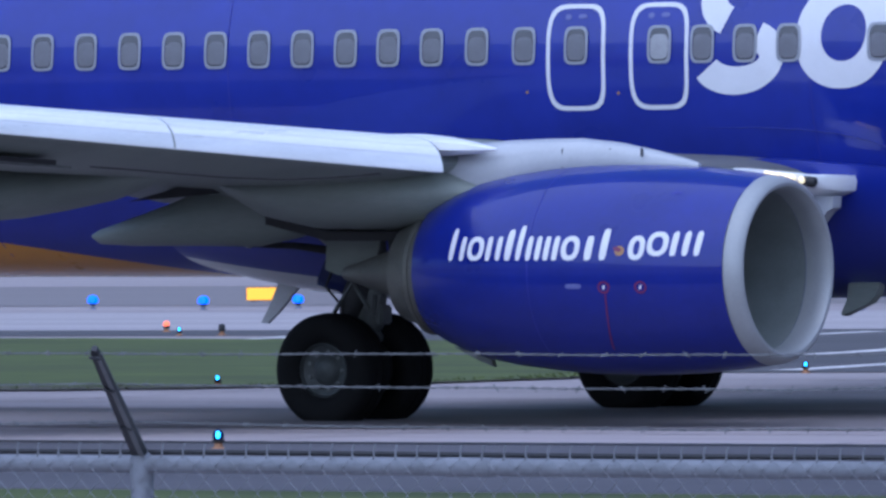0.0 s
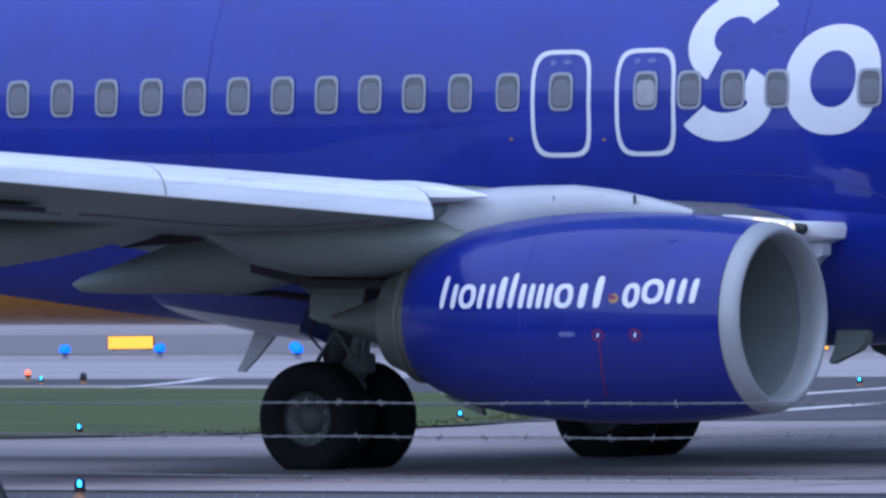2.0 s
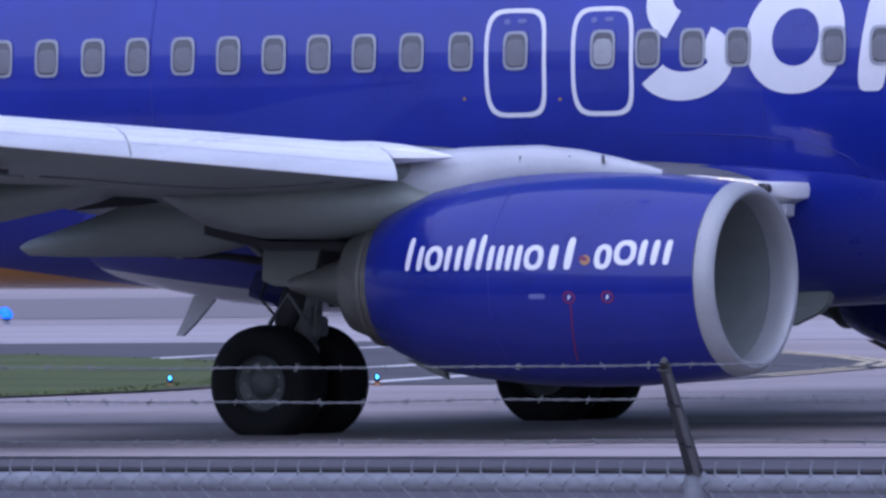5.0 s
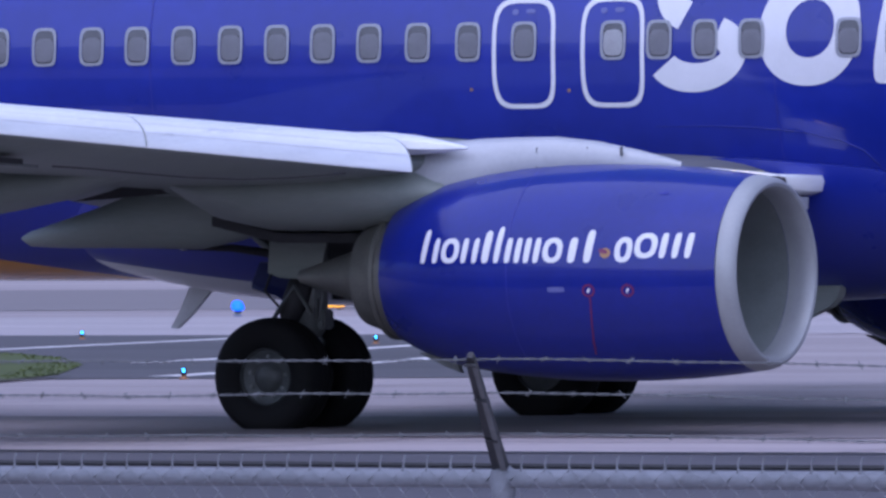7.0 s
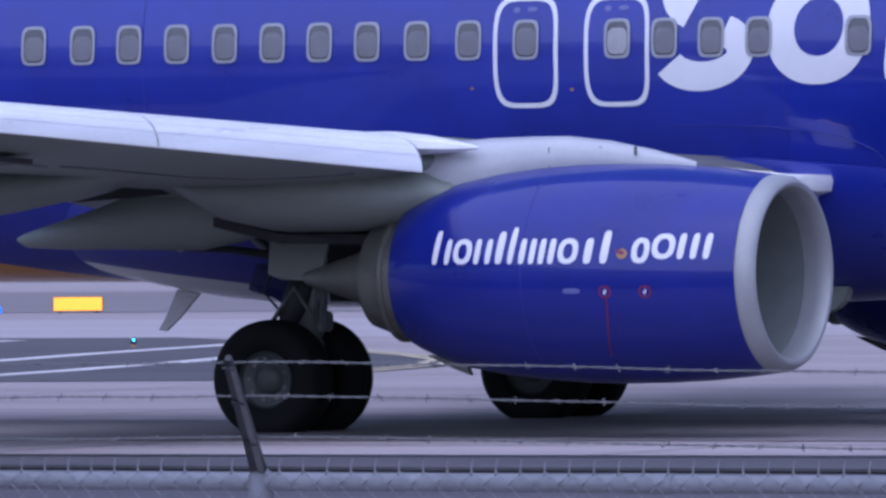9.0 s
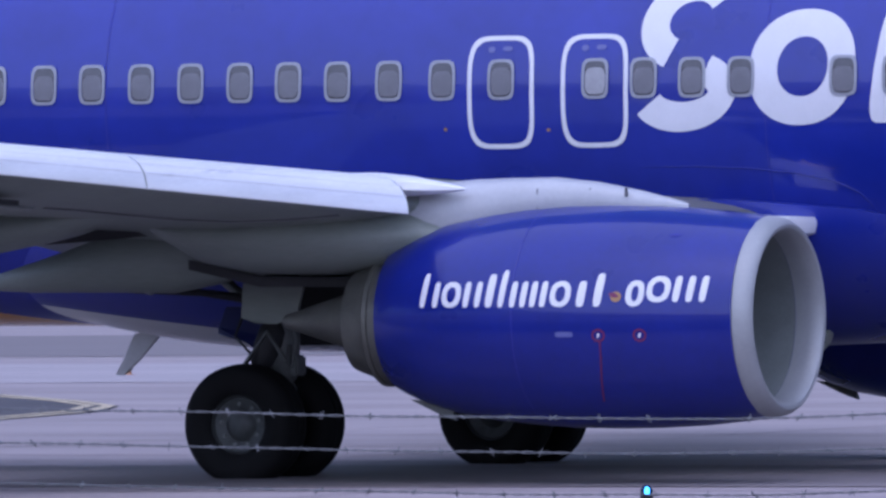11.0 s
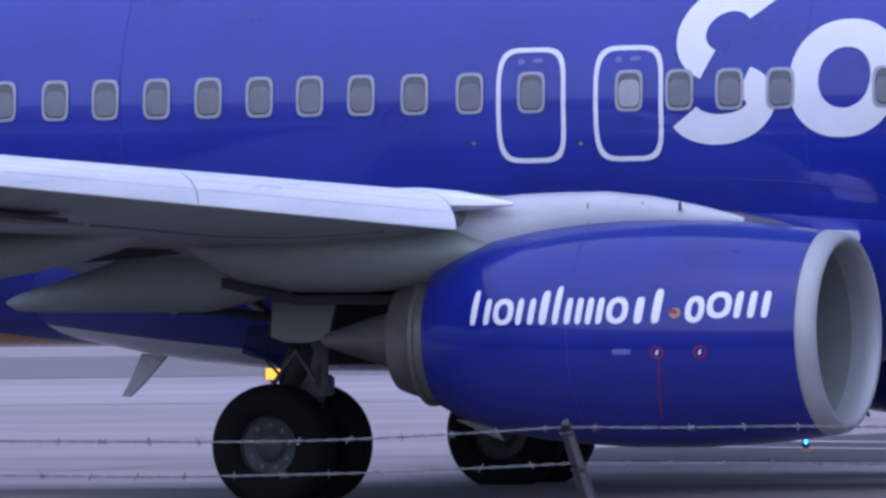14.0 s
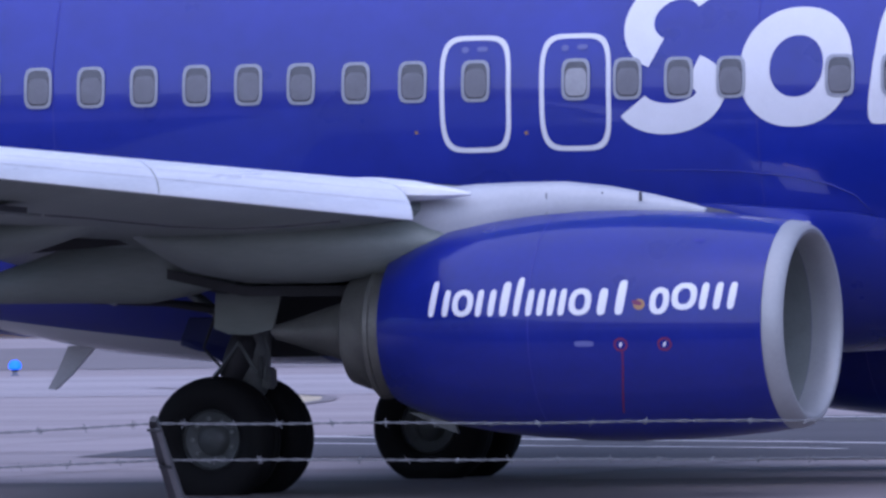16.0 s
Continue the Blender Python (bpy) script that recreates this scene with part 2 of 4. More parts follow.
def build_fuselage():
    st = [(-19.6, 0.07, 1.85), (-18.5, 0.22, 1.6), (-16, 0.42, 1.15), (-13, 0.66, 0.66), (-10.5, 0.84, 0.3), (-8.5, 0.95, 0.1), (-7.0, 1.0, 0.0)]
    st += [(x, 1.0, 0.0) for x in np.arange(-6.0, 13.1, 1.0)]
    st += [(14.5, 0.985, -0.02), (16, 0.93, -0.08), (17.3, 0.80, -0.2), (18.4, 0.60, -0.38), (19.1, 0.38, -0.5), (19.5, 0.16, -0.58), (19.6, 0.03, -0.6)]
    rings = []
    for x, s, dz in st:
        c = 3.47 - 0.0046 * (x - 1.5)
        ring = []
        for k in range(96):
            a = 2 * math.pi * k / 96
            h = 1.90 if math.sin(a) > 0 else 2.12
            ring.append(Vector((x, 1.88 * s * math.cos(a), c + dz + h * s * math.sin(a))))
        rings.append(ring)
    part("fuselage", *loft(rings), M_FUS, airplane, "glossy deep blue fuselage with an orange belly stripe")
    # wing-body fairing under the hull
    rings = []
    for x, w, zb, zt in [(-4.1, 0.85, 1.70, 2.1), (-3.8, 1.07, 1.58, 2.2), (-3.2, 1.42, 1.44, 2.3), (-2.6, 1.68, 1.32, 2.4), (-2.0, 1.85, 1.22, 2.45), (-1.0, 1.98, 1.12, 2.5), (0.5, 2.03, 1.10, 2.5), (2.5, 2.03, 1.12, 2.5), (4.2, 1.98, 1.14, 2.5), (5.4, 1.80, 1.18, 2.4), (6.4, 1.45, 1.25, 2.2), (7.3, 1.0, 1.33, 2.0), (8.0, 0.5, 1.42, 1.8)]:
        ring = []
        for k in range(40):
            a = math.pi + math.pi * k / 39
            ring.append(Vector((x, w * abs(math.cos(a)) ** 0.75 * (1 if math.cos(a) > 0 else -1), zt + (zt - zb) * math.sin(a) * (abs(math.sin(a)) ** 0.15 if math.sin(a) else 1))))
        rings.append(ring)
    part("belly_fairing", *loft(rings), M_BELLY, airplane, "blue belly fairing with a pale keel")
    # thin tube added to draw the light line along the wing-body fairing's upper edge
    arc = [(3.3, 2.80), (3.9, 2.80), (4.4, 2.775), (4.85, 2.725), (5.2, 2.65), (5.42, 2.55), (5.55, 2.40), (5.62, 2.22)]
    pts = [hull(a[0] + (b[0] - a[0]) * k / 6, a[1] + (b[1] - a[1]) * k / 6, 0.002) for a, b in zip(arc, arc[1:]) for k in range(6)]
    part("fairing_edge", *tube(pts, [0.002 + 0.006 * math.sin(math.pi * (i + 0.5) / len(pts)) for i in range(len(pts))], 8), M_COWL, airplane, "raised blue edge of the wing-body fairing")
    # drain mast under the keel
    m = plate([(-2.40, 0, 1.30), (-2.68, 0, 1.30), (-2.80, 0, 1.05), (-2.89, 0, 0.905), (-2.81, 0, 0.90), (-2.66, 0, 1.03), (-2.50, 0, 1.20)], 0.05, (0, 1, 0))
    part("blade_antenna", *m, M_LGREY, airplane, "pale grey blade antenna", smooth=False)
    # skin seams round the hull
    for x in (-5.35, -2.05, 4.58, 7.6):
        v, f = [], []
        for i in range(30):
            z = 1.6 + 3.5 * i / 29
            v += [hull(x - 0.006, z, 0.003), hull(x + 0.006, z, 0.003)]
            if i:
                f.append((2 * i - 2, 2 * i - 1, 2 * i + 1, 2 * i))
        part("skin_seam", v, f, M_SEAM, airplane)
    # scoop under the belly
    part("belly_scoop", *plate([(4.50, -0.95, 1.30), (4.84, -0.95, 1.30), (4.80, -0.95, 1.18), (4.72, -0.95, 1.10), (4.43, -0.95, 0.975), (4.41, -0.95, 1.0), (4.47, -0.95, 1.12)], 0.14, (0, 1, 0)), M_GREY, airplane, "grey belly scoop", smooth=False)


def rounded(cx, cz, a, b, p=4.0, n=40, slant=0.0):
    """A rounded oblong outline in (x, z)."""
    out = []
    for k in range(n):
        t = 2 * math.pi * k / n
        c, s = math.cos(t), math.sin(t)
        z = b * abs(s) ** (2 / p) * (1 if s > 0 else -1)
        out.append((cx + a * abs(c) ** (2 / p) * (1 if c > 0 else -1) + slant * z, cz + z))
    return out


def filled(outline, place, rings=6):
    cx = sum(q[0] for q in outline) / len(outline)
    cz = sum(q[1] for q in outline) / len(outline)
    rs = [[place(cx + (x - cx) * k / rings, cz + (z - cz) * k / rings) for x, z in outline] for k in range(1, rings + 1)]
    v, f = loft(rs, caps=False)
    v = list(v) + [place(cx, cz)]
    n = len(outline)
    f += [(j, (j + 1) % n, len(v) - 1) for j in range(n)]
    return v, f


def ringed(outer, inner, place, steps=2):
    rs = [[place(a[0] + (b[0] - a[0]) * k / steps, a[1] + (b[1] - a[1]) * k / steps) for a, b in zip(outer, inner)] for k in range(steps + 1)]
    return loft(rs, caps=False)


def build_windows():
    xs = [1.366, 0.83, 0.31, -0.19, -0.685, -1.19, -1.70, -2.21, -2.71, -3.235, -3.76, -4.28, -4.80, -5.31, -5.82, -6.33]
    xs += [1.958, 2.895, 3.375, 3.85, 4.33, 5.33, 5.84, 6.35, 6.86, 7.37, 7.88, 8.39, 8.9, 9.41, 9.92]
    rng = random.Random(4)
    for x in [q + 0.02 for q in xs]:
        z = 3.62 - 0.0046 * (x - 1.5)
        o = rounded(x, z, 0.134, 0.186, 4.4, 28)
        i = rounded(x, z, 0.107, 0.159, 4.0, 28)
        w = part("window", *ringed(o, i, lambda a, b: hull(a, b, 0.014)), M_FRAME, airplane)
        part("pane", *filled(i, lambda a, b: hull(a, b, 0.0085), 3), M_PANE, w)
        bright = abs(x - 2.915) < 0.01
        # lighter patch over most of the pane, leaving a dark band on top
        low = rng.choice([0.085, 0.095, 0.11]) if not bright else 0.10
        s = rounded(x, z - 0.145 + (0.145 + low) / 2, 0.100, (0.145 + low) / 2, 3.6, 24)
        part("pane_patch", *filled(s, lambda a, b: hull(a, b, 0.011), 3), M_BLIND if bright else M_PANELOW, w)
    for x in (1.972, 2.906):
        o = rounded(x, 3.502, 0.333, 0.518, 4.6, 64)
        i = rounded(x, 3.502, 0.290, 0.475, 4.6, 64)
        e = part("overwing_exit", *ringed(o, i, lambda a, b: hull(a, b, 0.006)), M_WHITE, airplane, "white outlined overwing exit")
        part("exit_placard", *filled(rounded(x - 0.10, 3.895, 0.035, 0.028, 2.2, 14), lambda a, b: hull(a, b, 0.006), 2), M_PLACARD, e)
        part("exit_placard", *filled(rounded(x + 0.06, 3.90, 0.05, 0.022, 3, 14), lambda a, b: hull(a, b, 0.006), 2), M_PLACARD, e)
    for x, z in ((1.41, 3.17), (2.44, 3.15)):
        part("step_mark", *filled(rounded(x, z, 0.018, 0.016, 2, 12), lambda a, b: hull(a, b, 0.005), 2), M_GOLD, airplane)


def build_hull_marks():
    on = lambda a, b: hull(a, b, 0.0045)
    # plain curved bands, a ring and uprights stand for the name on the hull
    for cx, cz, rx, rz, wide, a0, a1 in ((3.83, 4.125, 0.345, 0.315, 0.135, 38, 248), (3.79, 3.475, 0.375, 0.225, 0.135, 62, -152)):
        rs = []
        for i in range(41):
            a = radians(a0 + (a1 - a0) * i / 40)
            c, d = math.cos(a), math.sin(a)
            n = Vector((c / rx, d / rz)).normalized()
            x, z = cx + rx * c, cz + rz * d
            rs.append([on(x + n.x * q + 0.16 * (z + n.y * q - cz), z + n.y * q) for q in (-wide, -wide / 2, 0, wide / 2, wide)])
        part("white_mark", *loft(rs, close=False, caps=False), M_WHITE, airplane, "large white painted curved band")
    part("white_mark", *ringed(rounded(4.945, 3.685, 0.515, 0.525, 2.2, 64, 0.06), rounded(4.95, 3.69, 0.245, 0.27, 2.1, 64, 0.06), on, 5), M_WHITE, airplane, "large white painted ring")
    part("white_mark", *filled(rounded(5.80, 3.70, 0.15, 0.53, 5, 48, 0.14), on, 8), M_WHITE, airplane, "large white painted marking")


# ---- engines ------------------------------------------------------------
ENG_Z = 1.465
COWL = [(5.82, 0.871), (5.60, 0.900), (5.20, 0.945), (4.80, 0.975), (4.40, 0.992), (4.00, 0.995), (3.60, 0.975), (3.20, 0.930), (2.85, 0.868), (2.60, 0.790), (2.42, 0.715), (2.32, 0.660)]


def cowl_r(x):
    for (xa, ra), (xb, rb) in zip(COWL, COWL[1:]):
        if xb <= x <= xa:
            return rb + (ra - rb) * (x - xb) / (xa - xb)
    return COWL[0][1]


def on_cowl(x, z, side, out=0.004):
    """The outer flank of the cowl at a height."""
    r = cowl_r(x) + out
    s = max(-0.99, min(0.99, (z - ENG_Z) / r))
    return Vector((x, side * (4.77 + r * COWL_WIDE * math.sqrt(1 - s * s)), z))


COWL_WIDE = 1.08


def keel(x):
    """How far the underside of the cowl is pressed in."""
    return 0.03 - 0.05 * min(1.0, max(0.0, (x - 3.7) / 1.8))


def build_engine(side):
    cy = side * 4.77
    inner = [(2.34, 0.62), (2.7, 0.70), (3.2, 0.78)]
    cowl = part("engine_cowl", *revolve_x(COWL + inner, cy, ENG_Z, 96, COWL_WIDE, flat=keel), M_COWL, airplane, "glossy deep blue engine cowl")
    lip = [(5.815, 0.874), (5.86, 0.869), (5.925, 0.852), (5.968, 0.825), (5.985, 0.797), (5.978, 0.768), (5.94, 0.746), (5.85, 0.736), (5.72, 0.745)]
    part("inlet_lip", *revolve_x(lip, cy, ENG_Z, 96, 1.06, flat=keel), M_LIP, cowl, "pale grey metal inlet lip")
    part("inlet_barrel", *revolve_x([(5.72, 0.745), (5.5, 0.765), (5.2, 0.775), (4.95, 0.775)], cy, ENG_Z, 72, 1.05, flat=keel), M_BARREL, cowl, "grey acoustic inlet lining")
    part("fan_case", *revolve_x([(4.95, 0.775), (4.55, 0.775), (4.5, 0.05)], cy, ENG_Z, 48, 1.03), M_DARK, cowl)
    part("spinner", *revolve_x([(5.12, 0.005), (5.05, 0.07), (4.95, 0.13), (4.82, 0.19), (4.72, 0.21)], cy, ENG_Z, 32), M_FAN, cowl)
    for k in range(24):
        a = 2 * math.pi * k / 24
        v, f = [], []
        for i in range(5):
            r = 0.18 + 0.58 * i / 4
            tw = radians(25 + 35 * i / 4)
            w = 0.15 + 0.03 * i / 4
            for s in (-1, 1):
                u = s * w / 2 * math.sin(tw)
                v.append(Vector((4.80 + s * w / 2 * math.cos(tw), cy + r * math.cos(a) - u * math.sin(a), ENG_Z + r * math.sin(a) + u * math.cos(a))))
            if i:
                f.append((2 * i - 2, 2 * i - 1, 2 * i + 1, 2 * i))
        part("fan_blade", v, f, M_FAN, cowl)
    core = part("core_nozzle", *revolve_x([(3.0, 0.52), (2.5, 0.56), (2.25, 0.575), (2.16, 0.57), (2.13, 0.53), (2.02, 0.50), (1.88, 0.45), (1.86, 0.41), (2.05, 0.37)], cy, ENG_Z - 0.02, 56), M_CORE, cowl, "heat-stained bare metal exhaust nozzle")
    part("nozzle_band", *revolve_x([(2.19, 0.572), (2.18, 0.585), (2.14, 0.585), (2.13, 0.565)], cy, ENG_Z - 0.02, 56), M_CORE, core)
    part("exhaust_plug", *revolve_x([(2.1, 0.34), (1.85, 0.275), (1.5, 0.17), (1.28, 0.10), (1.14, 0.06), (1.10, 0.01)], cy, ENG_Z - 0.02, 32), M_CORE, core)
    part("drain_mast", *plate([(2.36, cy, 0.745), (2.74, cy, 0.72), (2.80, cy, 0.56), (2.62, cy, 0.625), (2.46, cy, 0.70)], 0.06, (0, 1, 0)), M_STEEL, cowl, "small metal drain mast", smooth=False)
    # cowl seams, a split line along the keel and a hinge line
    for x in (3.80,):
        rr = cowl_r(x) + 0.0025
        part("cowl_seam", *revolve_x([(x - 0.005, rr), (x + 0.005, rr)], cy, ENG_Z, 96, COWL_WIDE, flat=0.03), M_SEAM, cowl)
    # pylon on the cowl, up to the wing
    rings = []
    for x, zt, zb, w in [(5.05, 2.455, 2.38, 0.03), (4.9, 2.50, 2.36, 0.08), (4.6, 2.575, 2.34, 0.14), (4.2, 2.655, 2.32, 0.20), (3.8, 2.70, 2.30, 0.25), (3.4, 2.70, 2.24, 0.28), (3.0, 2.69, 2.1, 0.31), (2.6, 2.66, 1.98, 0.33), (2.2, 2.6, 1.95, 0.30)]:
        ring = []
        for k in range(20):
            a = 2 * math.pi * k / 20
            c, s = math.cos(a), math.sin(a)
            ring.append(Vector((x, cy + w * abs(c) ** 0.8 * (1 if c > 0 else -1), (zt + zb) / 2 + (zt - zb) / 2 * abs(s) ** 0.8 * (1 if s > 0 else -1))))
        rings.append(ring)
    pylon = part("engine_pylon", *loft(rings), M_LGREY, airplane, "pale grey engine pylon fairing")
    rings = []
    for x, zt, zb, w in [(2.95, 2.30, 2.10, 0.30), (2.6, 2.44, 1.97, 0.42), (2.2, 2.50, 1.90, 0.55), (1.6, 2.54, 1.86, 0.64), (0.9, 2.54, 1.87, 0.64), (0.4, 2.50, 1.97, 0.60), (0.12, 2.42, 2.14, 0.55), (-0.12, 2.42, 2.32, 0.45), (-0.2, 2.42, 2.38, 0.3)]:
        rings.append([Vector((x, cy + w * math.cos(2 * math.pi * k / 24), (zt + zb) / 2 + (zt - zb) / 2 * math.sin(2 * math.pi * k / 24))) for k in range(24)])
    part("pylon_aft_fairing", *loft(rings), M_GREY, pylon, "grey aft pylon fairing")
    for x in (4.18, 4.52):
        part("pylon_vent", *box(x - 0.012, x + 0.012, cy + side * 0.165 - 0.012, cy + side * 0.165 + 0.012, 2.52, 2.60, 0.004), M_GSEAM, pylon, smooth=False)
    part("panel_line", *box(3.70, 3.71, cy + side * 0.24 - 0.01, cy + side * 0.24 + 0.012, 2.36, 2.60), M_GSEAM, pylon, smooth=False)
    return cowl


def build_cowl_marks(cowl):
    """Plain white bars and hoops stand for the lettering on the flank."""
    on = lambda a, b: on_cowl(a, b, -1, 0.0035)
    x, base, fit = 2.86, 1.565, 0.94
    def bar(px, w, h, dz=0.0, lean=0.12):
        part("white_bar", *filled(rounded(px, base + dz + h / 2, w / 2, h / 2, 4, 24, lean), on, 3), M_WHITE, cowl)

    def hoop(px, w, h, dz=0.0):
        o = rounded(px, base + dz + h / 2, w / 2, h / 2, 2.4, 32, 0.08)
        part("white_bar", *ringed(o, rounded(px, base + dz + h / 2, w / 2 - 0.052, h / 2 - 0.045, 2.2, 32, 0.08), on, 2), M_WHITE, cowl)

    # widths and heights of the marks, and how many strokes each has (0: a hoop)
    rows = [(0.24, 0.30, 2), (0.23, 0.225, 0), (0.23, 0.225, 2), (0.15, 0.29, 1), (0.22, 0.325, 2), (0.31, 0.225, 3), (0.23, 0.225, 0), (0.19, 0.225, 1), (0.15, 0.29, 1)]
    for w, h, strokes in rows:
        w *= fit
        if strokes == 0:
            hoop(x + w / 2, w - 0.02, h)
        for k in range(strokes):
            bar(x + w / 2 + (k - (strokes - 1) / 2) * (w - 0.10) / max(1, strokes - 1), 0.058 if strokes > 1 else 0.075, h if k == 0 or strokes != 2 else min(h, 0.225))
        x += w
    x += 0.02
    part("badge", *filled(rounded(x + 0.07, base + 0.085, 0.05, 0.046, 2.0, 24), on, 3), M_GOLD, cowl, "small gold and red badge")
    part("badge", *filled(rounded(x + 0.05, base + 0.10, 0.04, 0.022, 2.2, 20, -0.9), lambda a, b: on_cowl(a, b, -1, 0.006), 2), M_RED, cowl)
    x += 0.15
    for w, h, dz, strokes in [(0.20, 0.225, 0.0, 0), (0.25, 0.225, 0.035, 0), (0.36, 0.225, 0.035, 3)]:
        w *= fit
        if strokes == 0:
            hoop(x + w / 2, w - 0.02, h, dz)
        for k in range(strokes):
            bar(x + w / 2 + (k - 1) * (w - 0.10) / 2, 0.062, h, dz)
        x += w
    part("white_bar", *filled(rounded(4.30, 1.325, 0.085, 0.024, 4, 24), on, 2), M_PLACARD, cowl)
    for x in (4.62, 5.0):
        part("warning_mark", *ringed(rounded(x, 1.315, 0.062, 0.058, 2, 28), rounded(x, 1.315, 0.044, 0.040, 2, 28), on, 1), M_RED, cowl, "small red warning ring")
        part("white_bar", *filled(rounded(x, 1.315, 0.012, 0.022, 2.4, 14, 0.3), on, 2), M_WHITE, cowl)
    v, f = [], []
    for i in range(24):
        z = 1.255 - 0.52 * i / 23
        xx = 4.63 - 0.10 * (i / 23) ** 1.6
        v += [on_cowl(xx - 0.007, z, -1, 0.0035), on_cowl(xx + 0.007, z, -1, 0.0035)]
        if i:
            f.append((2 * i - 2, 2 * i - 1, 2 * i + 1, 2 * i))
    part("red_line", v, f, M_RED, cowl, "thin red warning line")
    part("latch", *filled(rounded(5.2, 2.18, 0.045, 0.012, 3, 16), on, 2), M_SEAM, cowl)


# ---- wings --------------------------------------------------------------
WING = [(1.2, 5.0, 2.20, -2.6, 2.02, 1.55, 2.52), (3.0, 4.10, 2.30, -2.5, 2.2, 1.93, 2.59), (4.2, 3.35, 2.42, -2.4, 2.36, 2.10, 2.72), (5.41, 2.30, 2.50, -2.35, 2.46, 2.29, 2.72),
        (7.5, 1.25, 2.68, -2.6, 2.58, 2.46, 2.86), (9.7, 0.15, 2.88, -3.0, 2.68, 2.60, 3.03), (13.0, -1.3, 3.25, -3.8, 3.05, 2.98, 3.32), (17.0, -3.3, 3.68, -4.75, 3.55, 3.55, 3.72)]


def thick(s):
    return (0.2969 * math.sqrt(s) - 0.126 * s - 0.3516 * s ** 2 + 0.2843 * s ** 3 - 0.1036 * s ** 4) / 0.10


def build_wing(side):
    rings = []
    ss = [(1 - math.cos(math.pi * i / 22)) / 2 for i in range(23)]
    for y, xl, zl, xt, zt, lo, up in WING:
        mid = zl + (zt - zl) * 0.3
        ring = [Vector((xl + (xt - xl) * s, side * y, zl + (zt - zl) * s + (up - mid) * thick(s))) for s in reversed(ss)]
        ring += [Vector((xl + (xt - xl) * s, side * y, zl + (zt - zl) * s - (mid - lo) * thick(s))) for s in ss[1:-1]]
        rings.append(ring)
    wing = part("wing", *loft(rings), M_GREY, airplane, "grey swept wing")
    # leading-edge slats, bright bare metal
    prof = [(0.070, -0.004), (0.074, 0.0), (0.074, 0.008), (0.070, 0.05), (0.058, 0.11), (0.036, 0.17), (-0.01, 0.24), (-0.10, 0.305), (-0.30, 0.35), (-0.55, 0.365), (-0.55, 0.345), (-0.3, 0.325), (-0.12, 0.285), (-0.03, 0.22), (0.005, 0.15), (0.02, 0.09), (0.01, 0.04), (-0.02, 0.006), (0.0, -0.004)]
    for y0, y1 in ((5.41, 7.98), (8.0, 11.4), (11.42, 14.6)):
        rs = []
        for y in (y0, (y0 + y1) / 2, y1):
            k = (y - 5.41) / 4.25
            bx, bz, sc = 2.565 - 2.13 * k, 2.392 + 0.395 * k, 1 - 0.17 * k
            rs.append([Vector((bx + dx * sc, side * y, bz + dz * sc)) for dx, dz in prof])
        slat = part("slat", *loft(rs), M_SLAT, wing, "bright bare metal slat")
        for dx, dz in ((0.046, 0.150), (-0.012, 0.2415), (-0.22, 0.338)):
            part("skin_ridge", *tube([r[0] + (Vector((dx + 0.001, 0, dz + 0.001)) - Vector((prof[0][0], 0, prof[0][1]))) * (1 - 0.17 * (abs(r[0].y) - 5.41) / 4.25) for r in rs], 0.0025, 5), M_SLAT, slat)
        part("slat_cap", *plate([q + Vector((0, side * -0.012, 0)) for q in rs[0][2:16]], 0.012, (0, 1, 0)), M_GREY, slat, "grey slat end plate", smooth=False)
    # pointed leading edge piece between slat and pylon
    rs = []
    for x, zt, zb, w in [(3.08, 2.615, 2.59, 0.01), (2.85, 2.67, 2.565, 0.10), (2.55, 2.725, 2.55, 0.20), (2.2, 2.76, 2.53, 0.26), (1.8, 2.76, 2.5, 0.27)]:
        rs.append([Vector((x, side * (5.17 + w * c), (zt + zb) / 2 + (zt - zb) / 2 * s)) for c, s in ((1, -0.4), (1, 0.5), (0.5, 1), (-0.5, 1), (-1, 0.5), (-1, -0.4), (-0.5, -1), (0.5, -1))])
    part("leading_edge_fairing", *loft(rs), M_SLAT, wing)
    # root leading edge with the landing lamps
    rs = []
    for x, y, h in [(5.02, 1.75, 0.075), (5.0, 2.05, 0.08), (4.84, 2.35, 0.065), (4.3, 2.62, 0.055)]:
        z = 2.25 + (5.02 - x) * 0.14
        rs.append([Vector((x + 0.10 * c - 0.05, side * y, z + h * s)) for c, s in ((1, 0.3), (0.85, 1), (-1, 1.1), (-3, 1.0), (-3, -1.6), (-0.6, -1.5), (0.7, -0.9))])
    root = part("root_leading_edge", *loft(rs), M_SLAT, wing, "white wing root leading edge")
    part("root_fillet", *plate([(4.40, side * 2.05, 2.17), (4.97, side * 2.05, 2.13), (4.96, side * 2.05, 2.02), (4.90, side * 2.05, 1.99), (4.80, side * 2.05, 1.87), (4.40, side * 2.05, 1.85)], 0.16, (0, 1, 0)), M_LGREY, root, "pale flap panel under the wing root", smooth=False)
    skin = []
    for y, xl, zl, xt, zt, lo, up in WING[:3]:
        mid = zl + (zt - zl) * 0.3
        skin.append([Vector((xl + (xt - xl) * q, side * y, zl + (zt - zl) * q + (up - mid) * thick(q) + 0.006)) for q in ss[2:14]])
    part("walkway_skin", *loft(skin, close=False, caps=False), M_WALK, wing, "dark grey inboard upper skin")
